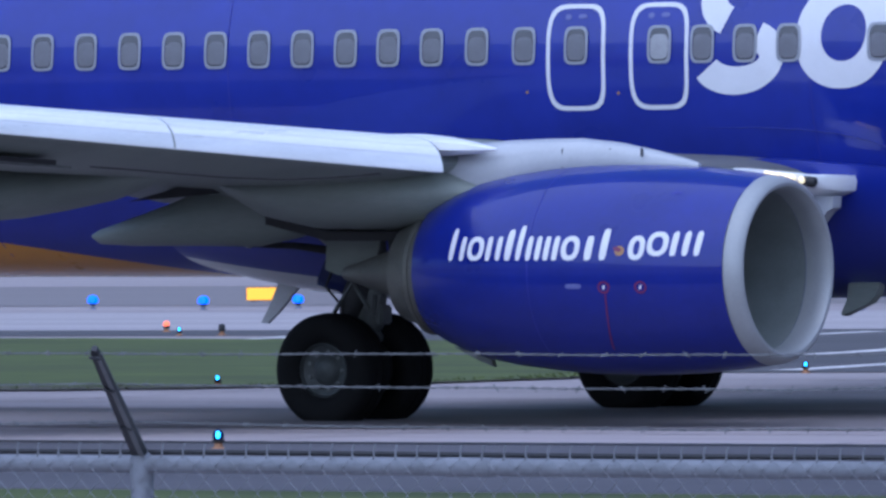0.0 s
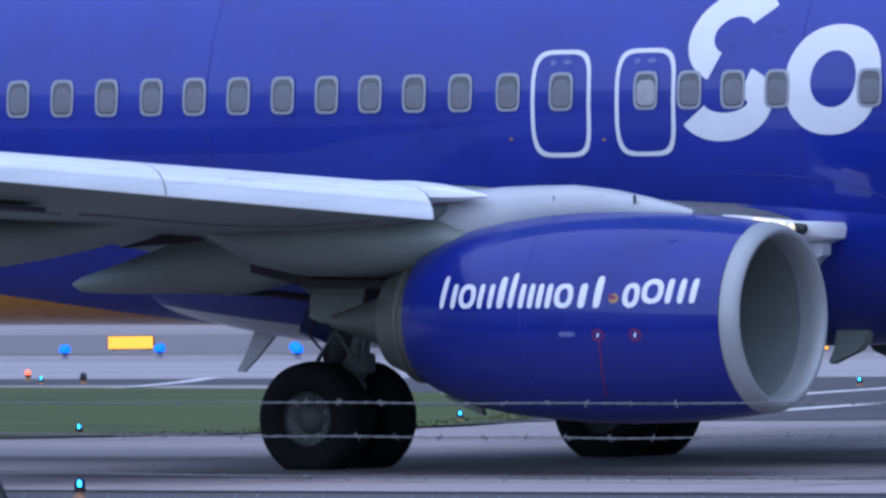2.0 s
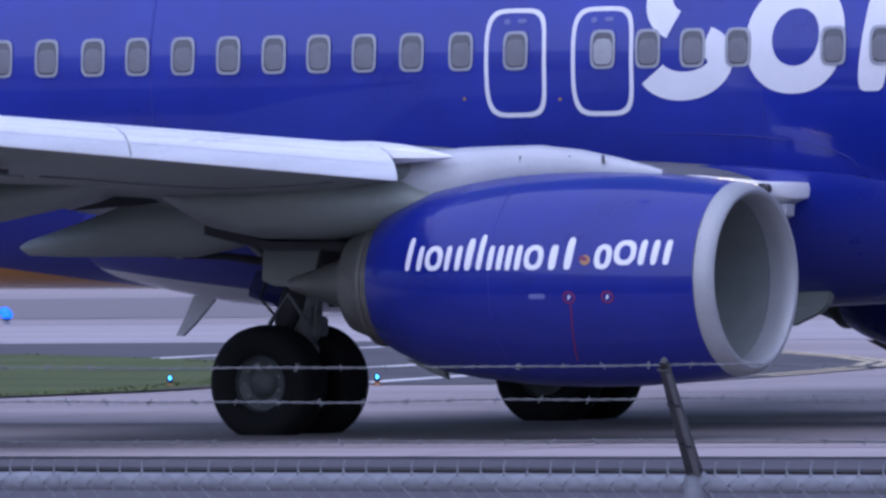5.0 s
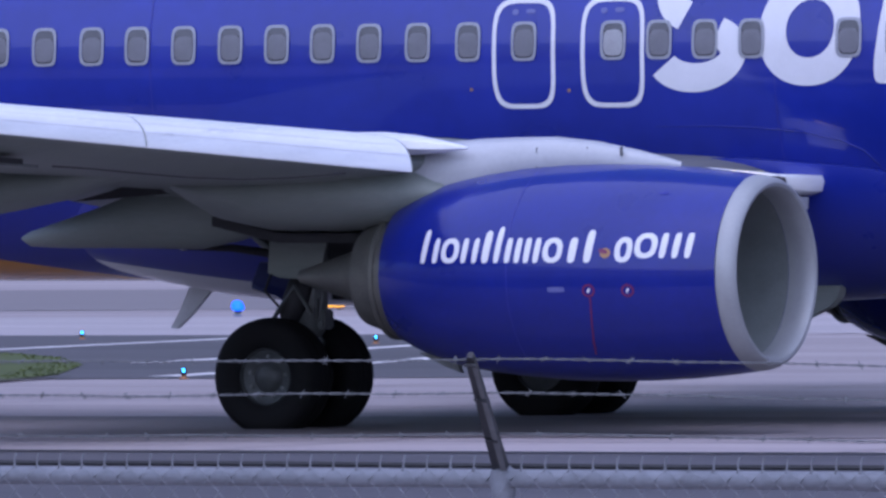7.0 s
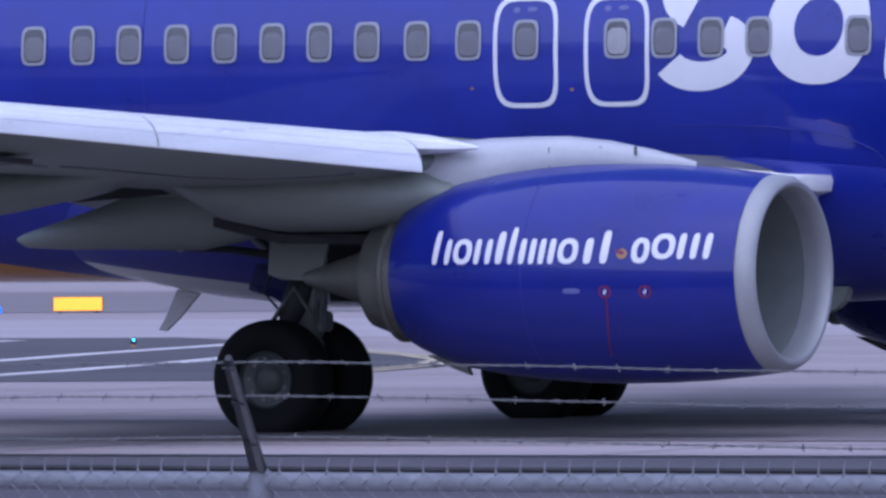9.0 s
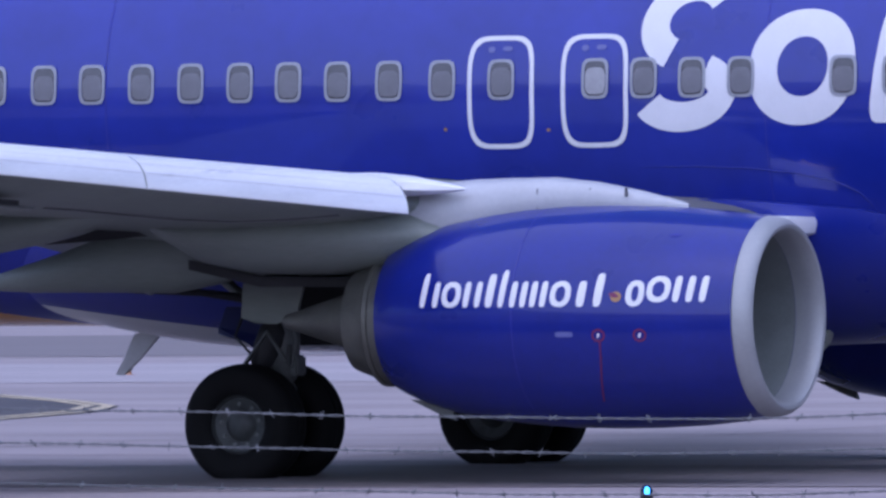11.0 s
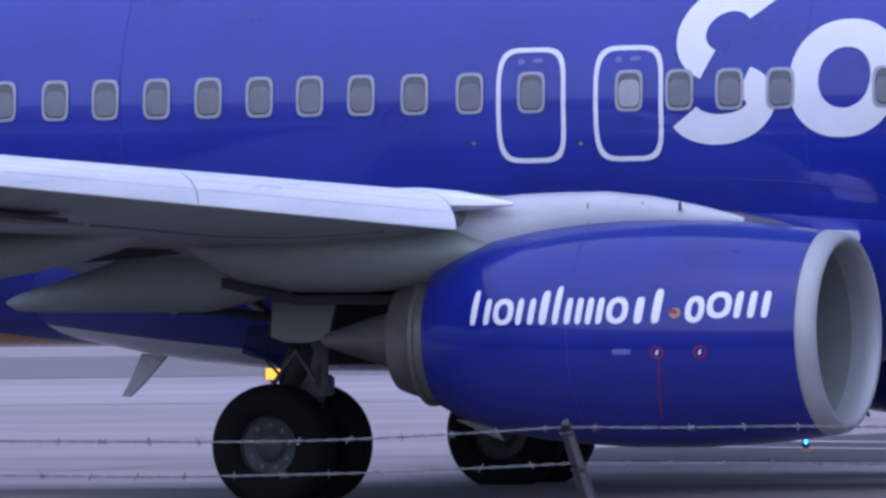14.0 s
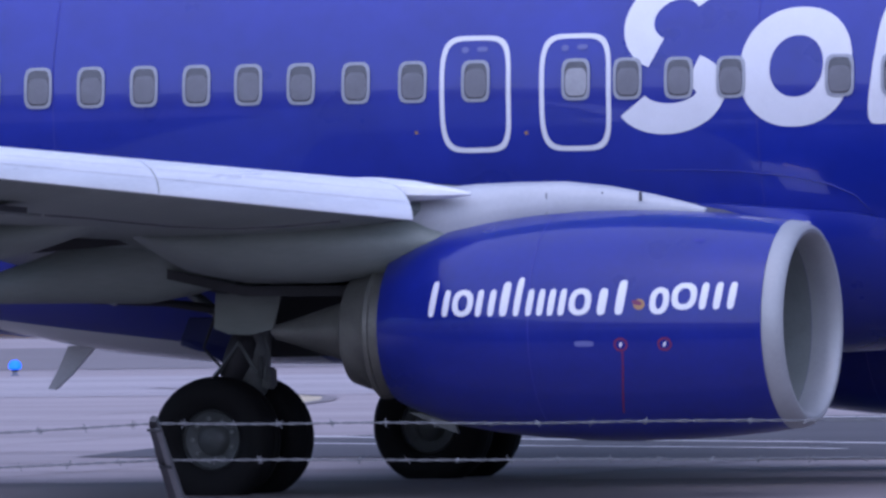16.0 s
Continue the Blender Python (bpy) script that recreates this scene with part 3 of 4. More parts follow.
    part("lamp_housing", *tube([(4.93, side * 2.36, 2.262), (4.91, side * 2.37, 2.266), (4.85, side * 2.38, 2.275), (4.80, side * 2.41, 2.29)], [0.012, 0.05, 0.052, 0.04], 14), M_DARK, root, "dark lamp housing")
    for i, (x, y) in enumerate(((4.80, 2.40), (4.72, 2.44), (4.655, 2.47), (4.60, 2.50), (4.55, 2.525), (4.50, 2.55))):
        r = (0.034, 0.042, 0.030, 0.036, 0.026, 0.030)[i]
        part("landing_lamp", *revolve_x([(x + 0.04, 0.004), (x + 0.036, r * 0.7), (x + 0.022, r), (x, r)], side * (y + 0.06), 2.285 + 0.013 * i, 16), M_LAMP, root, "lit landing lamp")
    # flap track fairings: x, top, bottom, half width
    for y, rows in ((4.05, [(-2.22, 1.83, 1.79, 0.03), (-2.12, 1.88, 1.735, 0.09), (-1.7, 2.0, 1.715, 0.17), (-1.28, 2.13, 1.715, 0.22), (-0.8, 2.3, 1.71, 0.26), (-0.3, 2.4, 1.70, 0.26), (0.15, 2.4, 1.78, 0.24), (0.5, 2.4, 1.88, 0.2), (0.9, 2.4, 2.0, 0.1)]),
                    (6.3, [(0.35, 2.46, 2.40, 0.05), (0.0, 2.5, 2.31, 0.22), (-0.5, 2.5, 2.16, 0.30), (-1.0, 2.5, 2.07, 0.32), (-1.5, 2.5, 2.0, 0.32), (-2.3, 2.4, 1.95, 0.28), (-3.0, 2.25, 1.97, 0.18), (-3.6, 2.08, 2.0, 0.05)]),
                    (10.2, [(-0.9, 2.72, 2.66, 0.05), (-1.6, 2.8, 2.42, 0.2), (-2.6, 2.75, 2.33, 0.22), (-3.8, 2.6, 2.36, 0.15), (-4.6, 2.42, 2.38, 0.04)])):
        rs = []
        for x, zt, zb, w in rows:
            rs.append([Vector((x, side * (y + w * math.cos(2 * math.pi * k / 20)), (zt + zb) / 2 + (zt - zb) / 2 * math.sin(2 * math.pi * k / 20))) for k in range(20)])
        part("flap_track_fairing", *loft(rs), M_GREY, wing, "grey flap track fairing")
    seam = [(0.20, 7.70, 2.475), (0.416, 7.24, 2.443), (0.56, 6.86, 2.411), (0.80, 6.33, 2.367), (1.15, 5.92, 2.342), (1.61, 5.73, 2.354), (2.02, 5.53, 2.388)]
    part("skin_seam", *tube([(x, side * y, z) for x, y, z in seam], 0.011, 6), M_GSEAM, wing, "dark seam along the lower wing skin")
    # dark card whose colour gives the shadow in the gap at the flap end
    part("flap_gap_shadow", *plate([(-1.15, side * 5.0, 2.15), (-0.75, side * 5.0, 2.24), (-0.42, side * 5.0, 2.345), (-0.12, side * 5.0, 2.22), (-0.5, side * 5.0, 2.19)], 0.03, (0, 1, 0)), M_DARK, wing, "dark gap at the flap end", smooth=False)
    # no opening is cut: a near-black plate paints the slot's shadowed inside
    slot = part("slat_slot_shadow", *plate([(0.36, side * 8.5, 2.515), (0.10, side * 8.5, 2.51), (-0.85, side * 10.6, 2.68), (-0.6, side * 10.6, 2.69)], 0.05, (0, 0, 1)), M_DARK, wing, "dark slot under the slat", smooth=False)
    part("slat_track", *tube([(0.42, side * 8.35, 2.47), (0.0, side * 9.2, 2.55), (-0.3, side * 9.9, 2.61)], 0.016, 6), M_STEEL, slot)
    # solid near-black plates stand in for the shadow inside the wheel well and bay
    part("well_shadow_plate", *plate([(-0.1, side * 2.09, 1.95), (1.6, side * 2.09, 1.9), (1.5, side * 2.075, 1.4), (1.2, side * 2.04, 1.2), (0.0, side * 2.04, 1.2)], 0.02, (0, 1, 0)), M_DARK, wing, "open dark wheel well", smooth=False)
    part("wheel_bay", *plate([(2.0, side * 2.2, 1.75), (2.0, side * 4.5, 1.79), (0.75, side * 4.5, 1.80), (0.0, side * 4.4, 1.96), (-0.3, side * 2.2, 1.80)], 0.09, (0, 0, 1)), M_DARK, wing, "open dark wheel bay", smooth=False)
    return wing


# ---- landing gear -------------------------------------------------------
TYRE = [(-0.16, 0.27), (-0.20, 0.31), (-0.222, 0.39), (-0.218, 0.46), (-0.195, 0.51), (-0.15, 0.543), (-0.07, 0.553), (-0.065, 0.546), (-0.055, 0.546), (-0.05, 0.555), (0.05, 0.555), (0.055, 0.546), (0.065, 0.546), (0.07, 0.553), (0.15, 0.543), (0.195, 0.51), (0.218, 0.46), (0.222, 0.39), (0.20, 0.31), (0.16, 0.27)]
AXLE = 0.885  # loaded tyres sit low
wheels = []


def build_wheel(x, y, radius=0.56, name="main_wheel"):
    k = radius / 0.56
    w = part(name, *revolve_y([(a * k, b * k) for a, b in TYRE], 0, 0), M_TYRE, airplane, "black ribbed rubber tyre")
    s = -1 if y < 0 else 1
    rim = [(s * 0.15 * k, 0.275 * k), (s * 0.165 * k, 0.262 * k), (s * 0.13 * k, 0.245 * k), (s * 0.09 * k, 0.15 * k), (s * 0.12 * k, 0.125 * k), (s * 0.15 * k, 0.09 * k), (s * 0.155 * k, 0.004)]
    r = part("rim", *revolve_y(rim, 0, 0, 36), M_RIM, w, "dull grey wheel rim")
    part("rim", *revolve_y([(-a, b) for a, b in rim], 0, 0, 36), M_RIM, w)
    for i in range(9):
        a = 2 * math.pi * i / 9
        part("bolt", *tube([(0.19 * k * math.cos(a), s * 0.09 * k, 0.19 * k * math.sin(a)), (0.19 * k * math.cos(a), s * 0.125 * k, 0.19 * k * math.sin(a))], 0.02 * k, 6), M_STEEL, w)
    w.location = (x, y, AXLE * radius)
    wheels.append((w, x, y, radius))
    return w


def build_gear(side):
    y = side * 2.82
    for dy in (-0.415, 0.415):
        build_wheel(0.0, y + dy)
    part("brake", *tube([(0, y - 0.30, 0.496), (0, y + 0.30, 0.496)], 0.30, 28), M_DARK, airplane, "dark brake stack")
    part("axle", *tube([(0, y - 0.36, 0.496), (0, y + 0.36, 0.496)], 0.075, 16), M_STEEL, airplane)
    strut = part("shock_strut", *join(tube([(0, y, 0.50), (0.03, y, 0.62), (0.05, y, 0.64), (0.17, y, 0.98)], [0.10, 0.10, 0.075, 0.075], 20), tube([(0.16, y, 0.88), (0.17, y, 0.92), (0.19, y, 1.15), (0.20, y, 1.45), (0.20, y + side * 0.05, 2.0)], [0.11, 0.14, 0.155, 0.155, 0.16], 20)), M_STEEL, airplane, "grey steel landing gear strut")
    part("oleo", *tube([(0.06, y, 0.66), (0.165, y, 0.96)], 0.079, 20), M_CHROME, strut)
    part("torque_link", *join(tube([(0.10, y - 0.08, 0.62), (0.30, y, 0.80)], 0.03, 8), tube([(0.10, y + 0.08, 0.62), (0.30, y, 0.80)], 0.03, 8), tube([(0.30, y, 0.80), (0.13, y - 0.08, 1.02)], 0.03, 8), tube([(0.30, y, 0.80), (0.13, y + 0.08, 1.02)], 0.03, 8)), M_STEEL, strut)
    part("side_brace", *join(tube([(0.05, y - side * 0.05, 1.15), (0.02, side * 1.75, 1.60)], 0.055, 10), tube([(0.06, y, 1.45), (-0.55, y - side * 0.2, 1.85)], 0.05, 10)), M_STEEL, strut)
    part("brake_line", *tube([(0.12, y - 0.05, 1.5), (0.22, y - 0.02, 1.2), (0.17, y + 0.05, 0.95), (0.12, y + 0.12, 0.62)], 0.016, 6), M_DARK, strut)
    part("link_cover", *box(0.29, 0.38, y - 0.10, y + 0.10, 0.93, 1.12, 0.02), M_STEEL, strut)
    door = part("gear_door", *plate([(0.07, side * 3.40, 1.78), (0.68, side * 3.40, 1.76), (0.61, side * 3.42, 1.46), (0.40, side * 3.43, 1.41), (0.20, side * 3.43, 1.42), (0.06, side * 3.42, 1.47)], 0.03, (0, 1, 0)), M_GREY, strut, "grey landing gear door panel", smooth=False)
    part("gear_door", *plate([(-0.53, side * 2.50, 1.56), (0.11, side * 2.50, 1.56), (0.15, side * 2.58, 1.25), (0.10, side * 2.64, 1.02), (-0.01, side * 2.65, 1.00), (-0.09, side * 2.64, 1.08), (-0.19, side * 2.62, 1.18), (-0.31, side * 2.60, 1.25), (-0.45, side * 2.58, 1.28), (-0.59, side * 2.55, 1.32), (-0.59, side * 2.54, 1.38)], 0.03, (0, 1, 0.2)), M_DOORBLUE, strut, "dark blue gear door panel", smooth=False)
    part("uplock", *tube([(0.02, y + side * 0.16, 0.97), (0.04, y + side * 0.16, 1.04), (0.11, y + side * 0.16, 1.20), (0.16, y + side * 0.14, 1.36), (0.18, y + side * 0.12, 1.44)], [0.06, 0.10, 0.13, 0.12, 0.06], 16), M_DARK, strut, "dark trunnion fitting")
    part("trunnion_arm", *tube([(-0.12, y + side * 0.20, 1.02), (-0.02, y + side * 0.28, 1.10), (0.16, y + side * 0.28, 1.34), (0.32, y + side * 0.24, 1.08)], 0.022, 8), M_STEEL, strut)
    part("flap_bracket", *plate([(-1.02, side * 3.2, 1.70), (-0.97, side * 3.2, 1.765), (-0.84, side * 3.2, 1.80), (-0.86, side * 3.2, 1.75), (-0.92, side * 3.2, 1.73), (-0.96, side * 3.2, 1.68)], 0.05, (0, 1, 0)), M_LGREY, strut, "bright metal bracket", smooth=False)
    part("actuator_rod", *tube([(-1.2, side * 3.15, 1.72), (-0.55, side * 3.0, 1.70), (0.0, side * 2.9, 1.62)], [0.02, 0.035, 0.045], 8), M_DARK, strut)
    part("hydraulic_hose", *tube([(-0.1, y + side * 0.14, 1.6), (-0.2, y + side * 0.2, 1.3), (0.02, y + side * 0.16, 1.05), (0.1, y + side * 0.2, 0.7)], 0.014, 6), M_DARK, strut)
    part("hydraulic_hose", *tube([(0.3, y + side * 0.1, 1.5), (0.40, y + side * 0.16, 1.25), (0.34, y + side * 0.14, 1.0)], 0.012, 6), M_STEEL, strut)
    part("lock_pin", *tube([(0.30, y + side * 0.10, 1.02), (0.30, y + side * 0.10, 1.22)], 0.022, 10), M_RIM, strut)
    return door


def build_tail_and_nose():
    fin = [(-11.8, 0, 5.2), (-14.2, 0, 6.2), (-17.6, 0, 12.2), (-19.6, 0, 12.2), (-18.6, 0, 5.0)]
    part("tail_fin", *plate(fin, 0.28, (0, 1, 0)), M_COWL, airplane, "blue tail fin", smooth=False)
    for s in (-1, 1):
        part("tailplane", *plate([(-14.9, s * 0.6, 4.7), (-18.0, s * 6.9, 5.4), (-19.3, s * 6.9, 5.4), (-18.3, s * 0.5, 4.7)], 0.2, (0, 0, 1)), M_GREY, airplane, smooth=False)
    for dy in (-0.2, 0.2):
        build_wheel(15.6, dy, 0.34, "nose_wheel")
    part("nose_strut", *join(tube([(15.6, -0.25, 0.33), (15.6, 0.25, 0.33)], 0.05, 12), tube([(15.6, 0, 0.33), (15.7, 0, 1.9)], 0.08, 14)), M_STEEL, airplane)


build_fuselage()
build_windows()
build_hull_marks()
near_cowl = build_engine(-1)
build_cowl_marks(near_cowl)
build_engine(1)
build_wing(-1)
build_wing(1)
build_gear(-1)
build_gear(1)
build_tail_and_nose()


# ---- ground -------------------------------------------------------------
def flat(name, outline, z, material, label):
    n = len(outline)
    v = [(x, y, z) for x, y in outline]
    f = [tuple(range(n))]
    ob = part(name, v, f, material, None, "", smooth=False)
    return tagged(ob, label, "ground", kind="structure")


def build_ground():
    # one sheet; it drops a little towards the fence
    ys = [-4000, -300, -40, 0, 15, 30, 45, 55, 62, 4000]
    zs = [-0.42, -0.42, -0.42, -0.42, -0.42, -0.40, -0.22, -0.08, 0.0, 0.0]
    xs = [-4000, -600, -200, -100, -50, 0, 50, 200, 600, 4000]
    v = [(x, y, z) for y, z in zip(ys, zs) for x in xs]
    n = len(xs)
    f = [(i * n + j, i * n + j + 1, (i + 1) * n + j + 1, (i + 1) * n + j) for i in range(len(ys) - 1) for j in range(n - 1)]
    tagged(part("ground", v, f, M_CONC, None, "", smooth=False), "pale worn concrete airfield ground", "ground", kind="structure")
    flat("shoulder", [(-300, 62.5), (200, 62.5), (200, 74.3), (-300, 74.3)], 0.012, M_SHOULD, "dark asphalt taxiway shoulder")
    flat("taxiway_edge_line", [(-300, 74.3), (200, 74.3), (200, 74.95), (-300, 74.95)], 0.016, M_TAR, "dark seam along the taxiway edge")
    # darker band of concrete along the taxiway
    flat("taxiway_centre", [(-300, 79.6), (200, 79.6), (200, 86.9), (-300, 86.9)], 0.008, M_DARKCONC, "darker strip along the taxiway")
    flat("asphalt_crossing", [(-139.7, 136.6), (-139.9, 130.3), (-81.0, 131.9), (-61.0, 104.4), (-54.9, 105.5), (-55.4, 108.9), (-56.5, 114.0), (-58.1, 117.8), (-60.2, 121.2), (-64.2, 126.7), (-69.1, 133.4), (-72.9, 137.7)], 0.008, M_ASPH, "dark asphalt crossing with painted lines")
    flat("asphalt_island", [(-50.9, 137.4), (-49.4, 134.8), (-48.5, 132.4), (-47.3, 128.0), (-49.2, 131.4)], 0.008, M_YLINE, "worn tan tip of a painted island")
    flat("asphalt_lane", [(-38.6, 97.6), (-39.6, 103.5), (-37.6, 116.9), (-21.0, 116.6), (117.4, 115.3), (118.2, 93.0), (-29.6, 93.9), (-32.3, 95.0), (-34.6, 96.2)], 0.008, M_ASPH, "dark asphalt lane with white lines")
    # unseen ground behind the camera, added to darken the hull's lower reflections
    flat("unseen_verge", [(-600, -300), (600, -300), (600, -40), (-600, -40)], -0.40, M_GRASSG, "unseen green ground behind the camera, darkening reflections")
    flat("near_turf", [(-300, 55.5), (200, 55.5), (200, 62.5), (-300, 62.5)], 0.010, M_GRASSG, "green turf beside the taxiway shoulder")
    flat("pale_lane", [(-700, 137.6), (500, 137.6), (500, 158.5), (-700, 158.5)], 0.005, M_PALE, "pale clean concrete lane")
    far = [(-700, 168), (500, 168), (500, 205), (-700, 205)]
    flat("far_lane", far, 0.008, M_DARKCONC, "darker far taxiway lane")

    def line(pts, w, m, lab, nm="painted_line"):
        v, f = [], []
        for i, (x, y) in enumerate(pts):
            a, b = pts[max(0, i - 1)], pts[min(len(pts) - 1, i + 1)]
            d = Vector((b[0] - a[0], b[1] - a[1], 0)).normalized()
            s = Vector((-d.y, d.x, 0)) * w / 2
            v += [Vector((x, y, 0.014)) - s, Vector((x, y, 0.014)) + s]
            if i:
                f.append((2 * i - 2, 2 * i - 1, 2 * i + 1, 2 * i))
        tagged(part(nm, v, f, m, None, "", smooth=False), lab, "line", kind="structure")

    line([(-59.5, 105.7), (-60.5, 111.1), (-61.8, 116.6), (-63.6, 122.9)], 0.45, M_LINE, "worn white line on asphalt")
    line([(-64.7, 114.4), (-65.2, 117.8), (-66.6, 123.1), (-68.5, 131.5)], 0.45, M_LINE, "worn white line on asphalt")
    line([(-72.2, 121.5), (-72.8, 124.3), (-73.4, 128.4), (-73.9, 132.3), (-74.3, 135.0)], 0.45, M_LINE, "worn white line on asphalt")
    line([(-55.5, 108.9), (-56.7, 114.0), (-58.3, 117.9), (-60.4, 121.2), (-64.4, 126.7)], 0.18, M_YLINE, "worn yellow line round the asphalt")
    line([(-45.0, 117.8), (-46.0, 121.4), (-47.2, 127.0), (-48.3, 131.8), (-49.4, 134.9), (-50.9, 137.5), (-52.8, 140.5), (-56.0, 145.0)], 0.22, M_DARKCONC, "dark seam round a painted island")
    line([(-55.95, 109.3), (-57.1, 114.2), (-58.7, 118.1), (-60.8, 121.4), (-64.9, 126.9)], 0.16, M_YLINE, "worn yellow line round the asphalt")
    line([(-39.5, 106.9), (-37.2, 105.2), (-35.4, 104.0), (-33.8, 102.9), (-32.2, 102.0), (-30.6, 100.7), (-27.0, 98.0)], 0.30, M_LINE, "white line on the asphalt lane")
    line([(-38.3, 103.4), (-36.1, 101.9), (-34.2, 100.6), (-32.9, 99.9), (-31.4, 99.1), (-30.4, 98.3)], 0.25, M_LINE, "white line on the asphalt lane")
    line([(-37.6, 116.6), (-36.0, 115.6), (-21.0, 116.2), (19.3, 116.5)], 0.5, M_LINE, "white line on the asphalt lane")
    line([(-81.4, 126.9), (-81.9, 129.6), (-83.6, 133.6), (-85.9, 138.3)], 0.32, M_LINE, "worn white line on asphalt")

    # concrete slab joints
    v, f = [], []
    for x in np.arange(-150, 60, 6.0):
        o = len(v)
        v += [(x - 0.025, 73.4, 0.006), (x + 0.025, 73.4, 0.006), (x + 0.025, 131, 0.006), (x - 0.025, 131, 0.006)]
        f.append((o, o + 1, o + 2, o + 3))
    for y in (78.2, 84.0, 91.2, 95.0, 100.4, 140, 147, 154, 161):
        o = len(v)
        v += [(-300, y - 0.05, 0.0062), (200, y - 0.05, 0.0062), (200, y + 0.05, 0.0062), (-300, y + 0.05, 0.0062)]
        f.append((o, o + 1, o + 2, o + 3))
    tagged(part("slab_joints", v, f, M_DARKCONC, None, "", smooth=False), "dark joints between concrete slabs", "joint", kind="structure")


GRASS = [(-160.0, 91.8), (-67.6, 93.9), (-62.6, 94.7), (-60.2, 97.3), (-59.8, 101.0), (-60.6, 103.9), (-61.6, 106.8), (-64.8, 113.0), (-68.0, 118.0), (-70.4, 121.0), (-76.8, 126.8), (-85.1, 129.2), (-159.1, 127.2)]


def inside(x, y, poly):
    c = False
    for (xa, ya), (xb, yb) in zip(poly, poly[1:] + poly[:1]):
        if (ya > y) != (yb > y) and x < (xb - xa) * (y - ya) / (yb - ya) + xa:
            c = not c
    return c


def build_grass():
    flat("turf", GRASS, 0.02, M_GRASSG, "low green turf between the taxiways")
    edge = GRASS[:6]
    rng = random.Random(11)
    v, f = [], []
    # a ragged strip of bare soil along the front edge
    pts = [(ax + (bx - ax) * k / 60, ay + (by - ay) * k / 60) for (ax, ay), (bx, by) in zip(edge, edge[1:]) for k in range(60)]
    for i, (x, y) in enumerate(pts):
        v += [(x, y - rng.uniform(0.1, 0.5), 0.022), (x, y + rng.uniform(0.3, 1.9), 0.026)]
        if i:
            f.append((2 * i - 2, 2 * i - 1, 2 * i + 1, 2 * i))
    tagged(part("turf_edge", v, f, M_SOIL, None, "", smooth=False), "bare soil along the edge of the turf", "ground", kind="structure")
    rng = random.Random(7)
    v, f = [], []
    while len(f) < 2500:
        x, y = rng.uniform(-108, -59.5), rng.uniform(91.0, 130.2)
        if not inside(x, y, GRASS) or (inside(x + 1.2, y - 0.9, GRASS)):
            continue
        h = rng.uniform(0.01, 0.022) * (1.3 if y < 95 else 1)
        a = rng.uniform(0, math.pi)
        dx, dy = 0.035 * math.cos(a), 0.035 * math.sin(a)
        lx, ly = rng.uniform(-0.04, 0.04), rng.uniform(-0.04, 0.04)
        o = len(v)
        v += [(x - dx, y - dy, 0.015), (x + dx, y + dy, 0.015), (x + lx, y + ly, 0.02 + h)]
        f.append((o, o + 1, o + 2))
    me = bpy.data.meshes.new("grass")
    me.from_pydata(v, [], f)
    me.materials.append(M_BLADE)
    tagged(new("grass", me), "short mown green grass", "grass", kind="stuff")


# ---- taxiway lights -----------------------------------------------------
def build_light(x, y, lens, label, z=0.0, size=1.0, bulb=1.0):
    b = tagged(new("taxiway_light"), label, "light", "taxiway edge lights")
    k = size
    part("base", *loft([[Vector((r * math.cos(2 * math.pi * i / 14), r * math.sin(2 * math.pi * i / 14), h)) for i in range(14)] for h, r in ((-0.01, 0.07 * k), (0.012, 0.07 * k), (0.03, 0.04 * k), (0.07 * k, 0.03 * k))]), M_YELLOW if bulb < 1.3 else M_GALV, b, "orange base" if bulb < 1.3 else "grey base")
    part("housing", *loft([[Vector((r * math.cos(2 * math.pi * i / 14), r * math.sin(2 * math.pi * i / 14), h)) for i in range(14)] for h, r in ((0.06 * k, 0.032 * k), (0.075 * k, 0.055 * k), (0.09 * k, 0.055 * k))]), M_DARK, b)
    part("lens", *loft([[Vector((r * math.cos(2 * math.pi * i / 16), r * math.sin(2 * math.pi * i / 16), h)) for i in range(16)] for h, r in ((0.085 * k, 0.034 * k), (0.09 * k + 0.012 * bulb, 0.050 * k * bulb), (0.09 * k + 0.05 * bulb, 0.05 * k * bulb), (0.09 * k + 0.078 * bulb, 0.036 * k * bulb), (0.09 * k + 0.09 * bulb, 0.01 * k * bulb))]), M_BLUEGLASS if lens is M_BLUEGLOW else lens, b, "dark blue glass" if lens is M_BLUEGLOW else "glowing lens")
    if lens is M_BLUEGLOW:
        # the lit bulb shows as a bright oval on the flank of the glass
        part("bulb", *loft([[Vector((0.022 * k * bulb + r * math.cos(2 * math.pi * i / 12), -0.040 * k * bulb + r * math.sin(2 * math.pi * i / 12), 0.09 * k + h * bulb)) for i in range(12)] for h, r in ((0.012, 0.006 * k), (0.022, 0.017 * k), (0.048, 0.019 * k), (0.066, 0.015 * k), (0.074, 0.005 * k))]), lens, b, "lit bulb")
    b.location = (x, y, z)
    return b


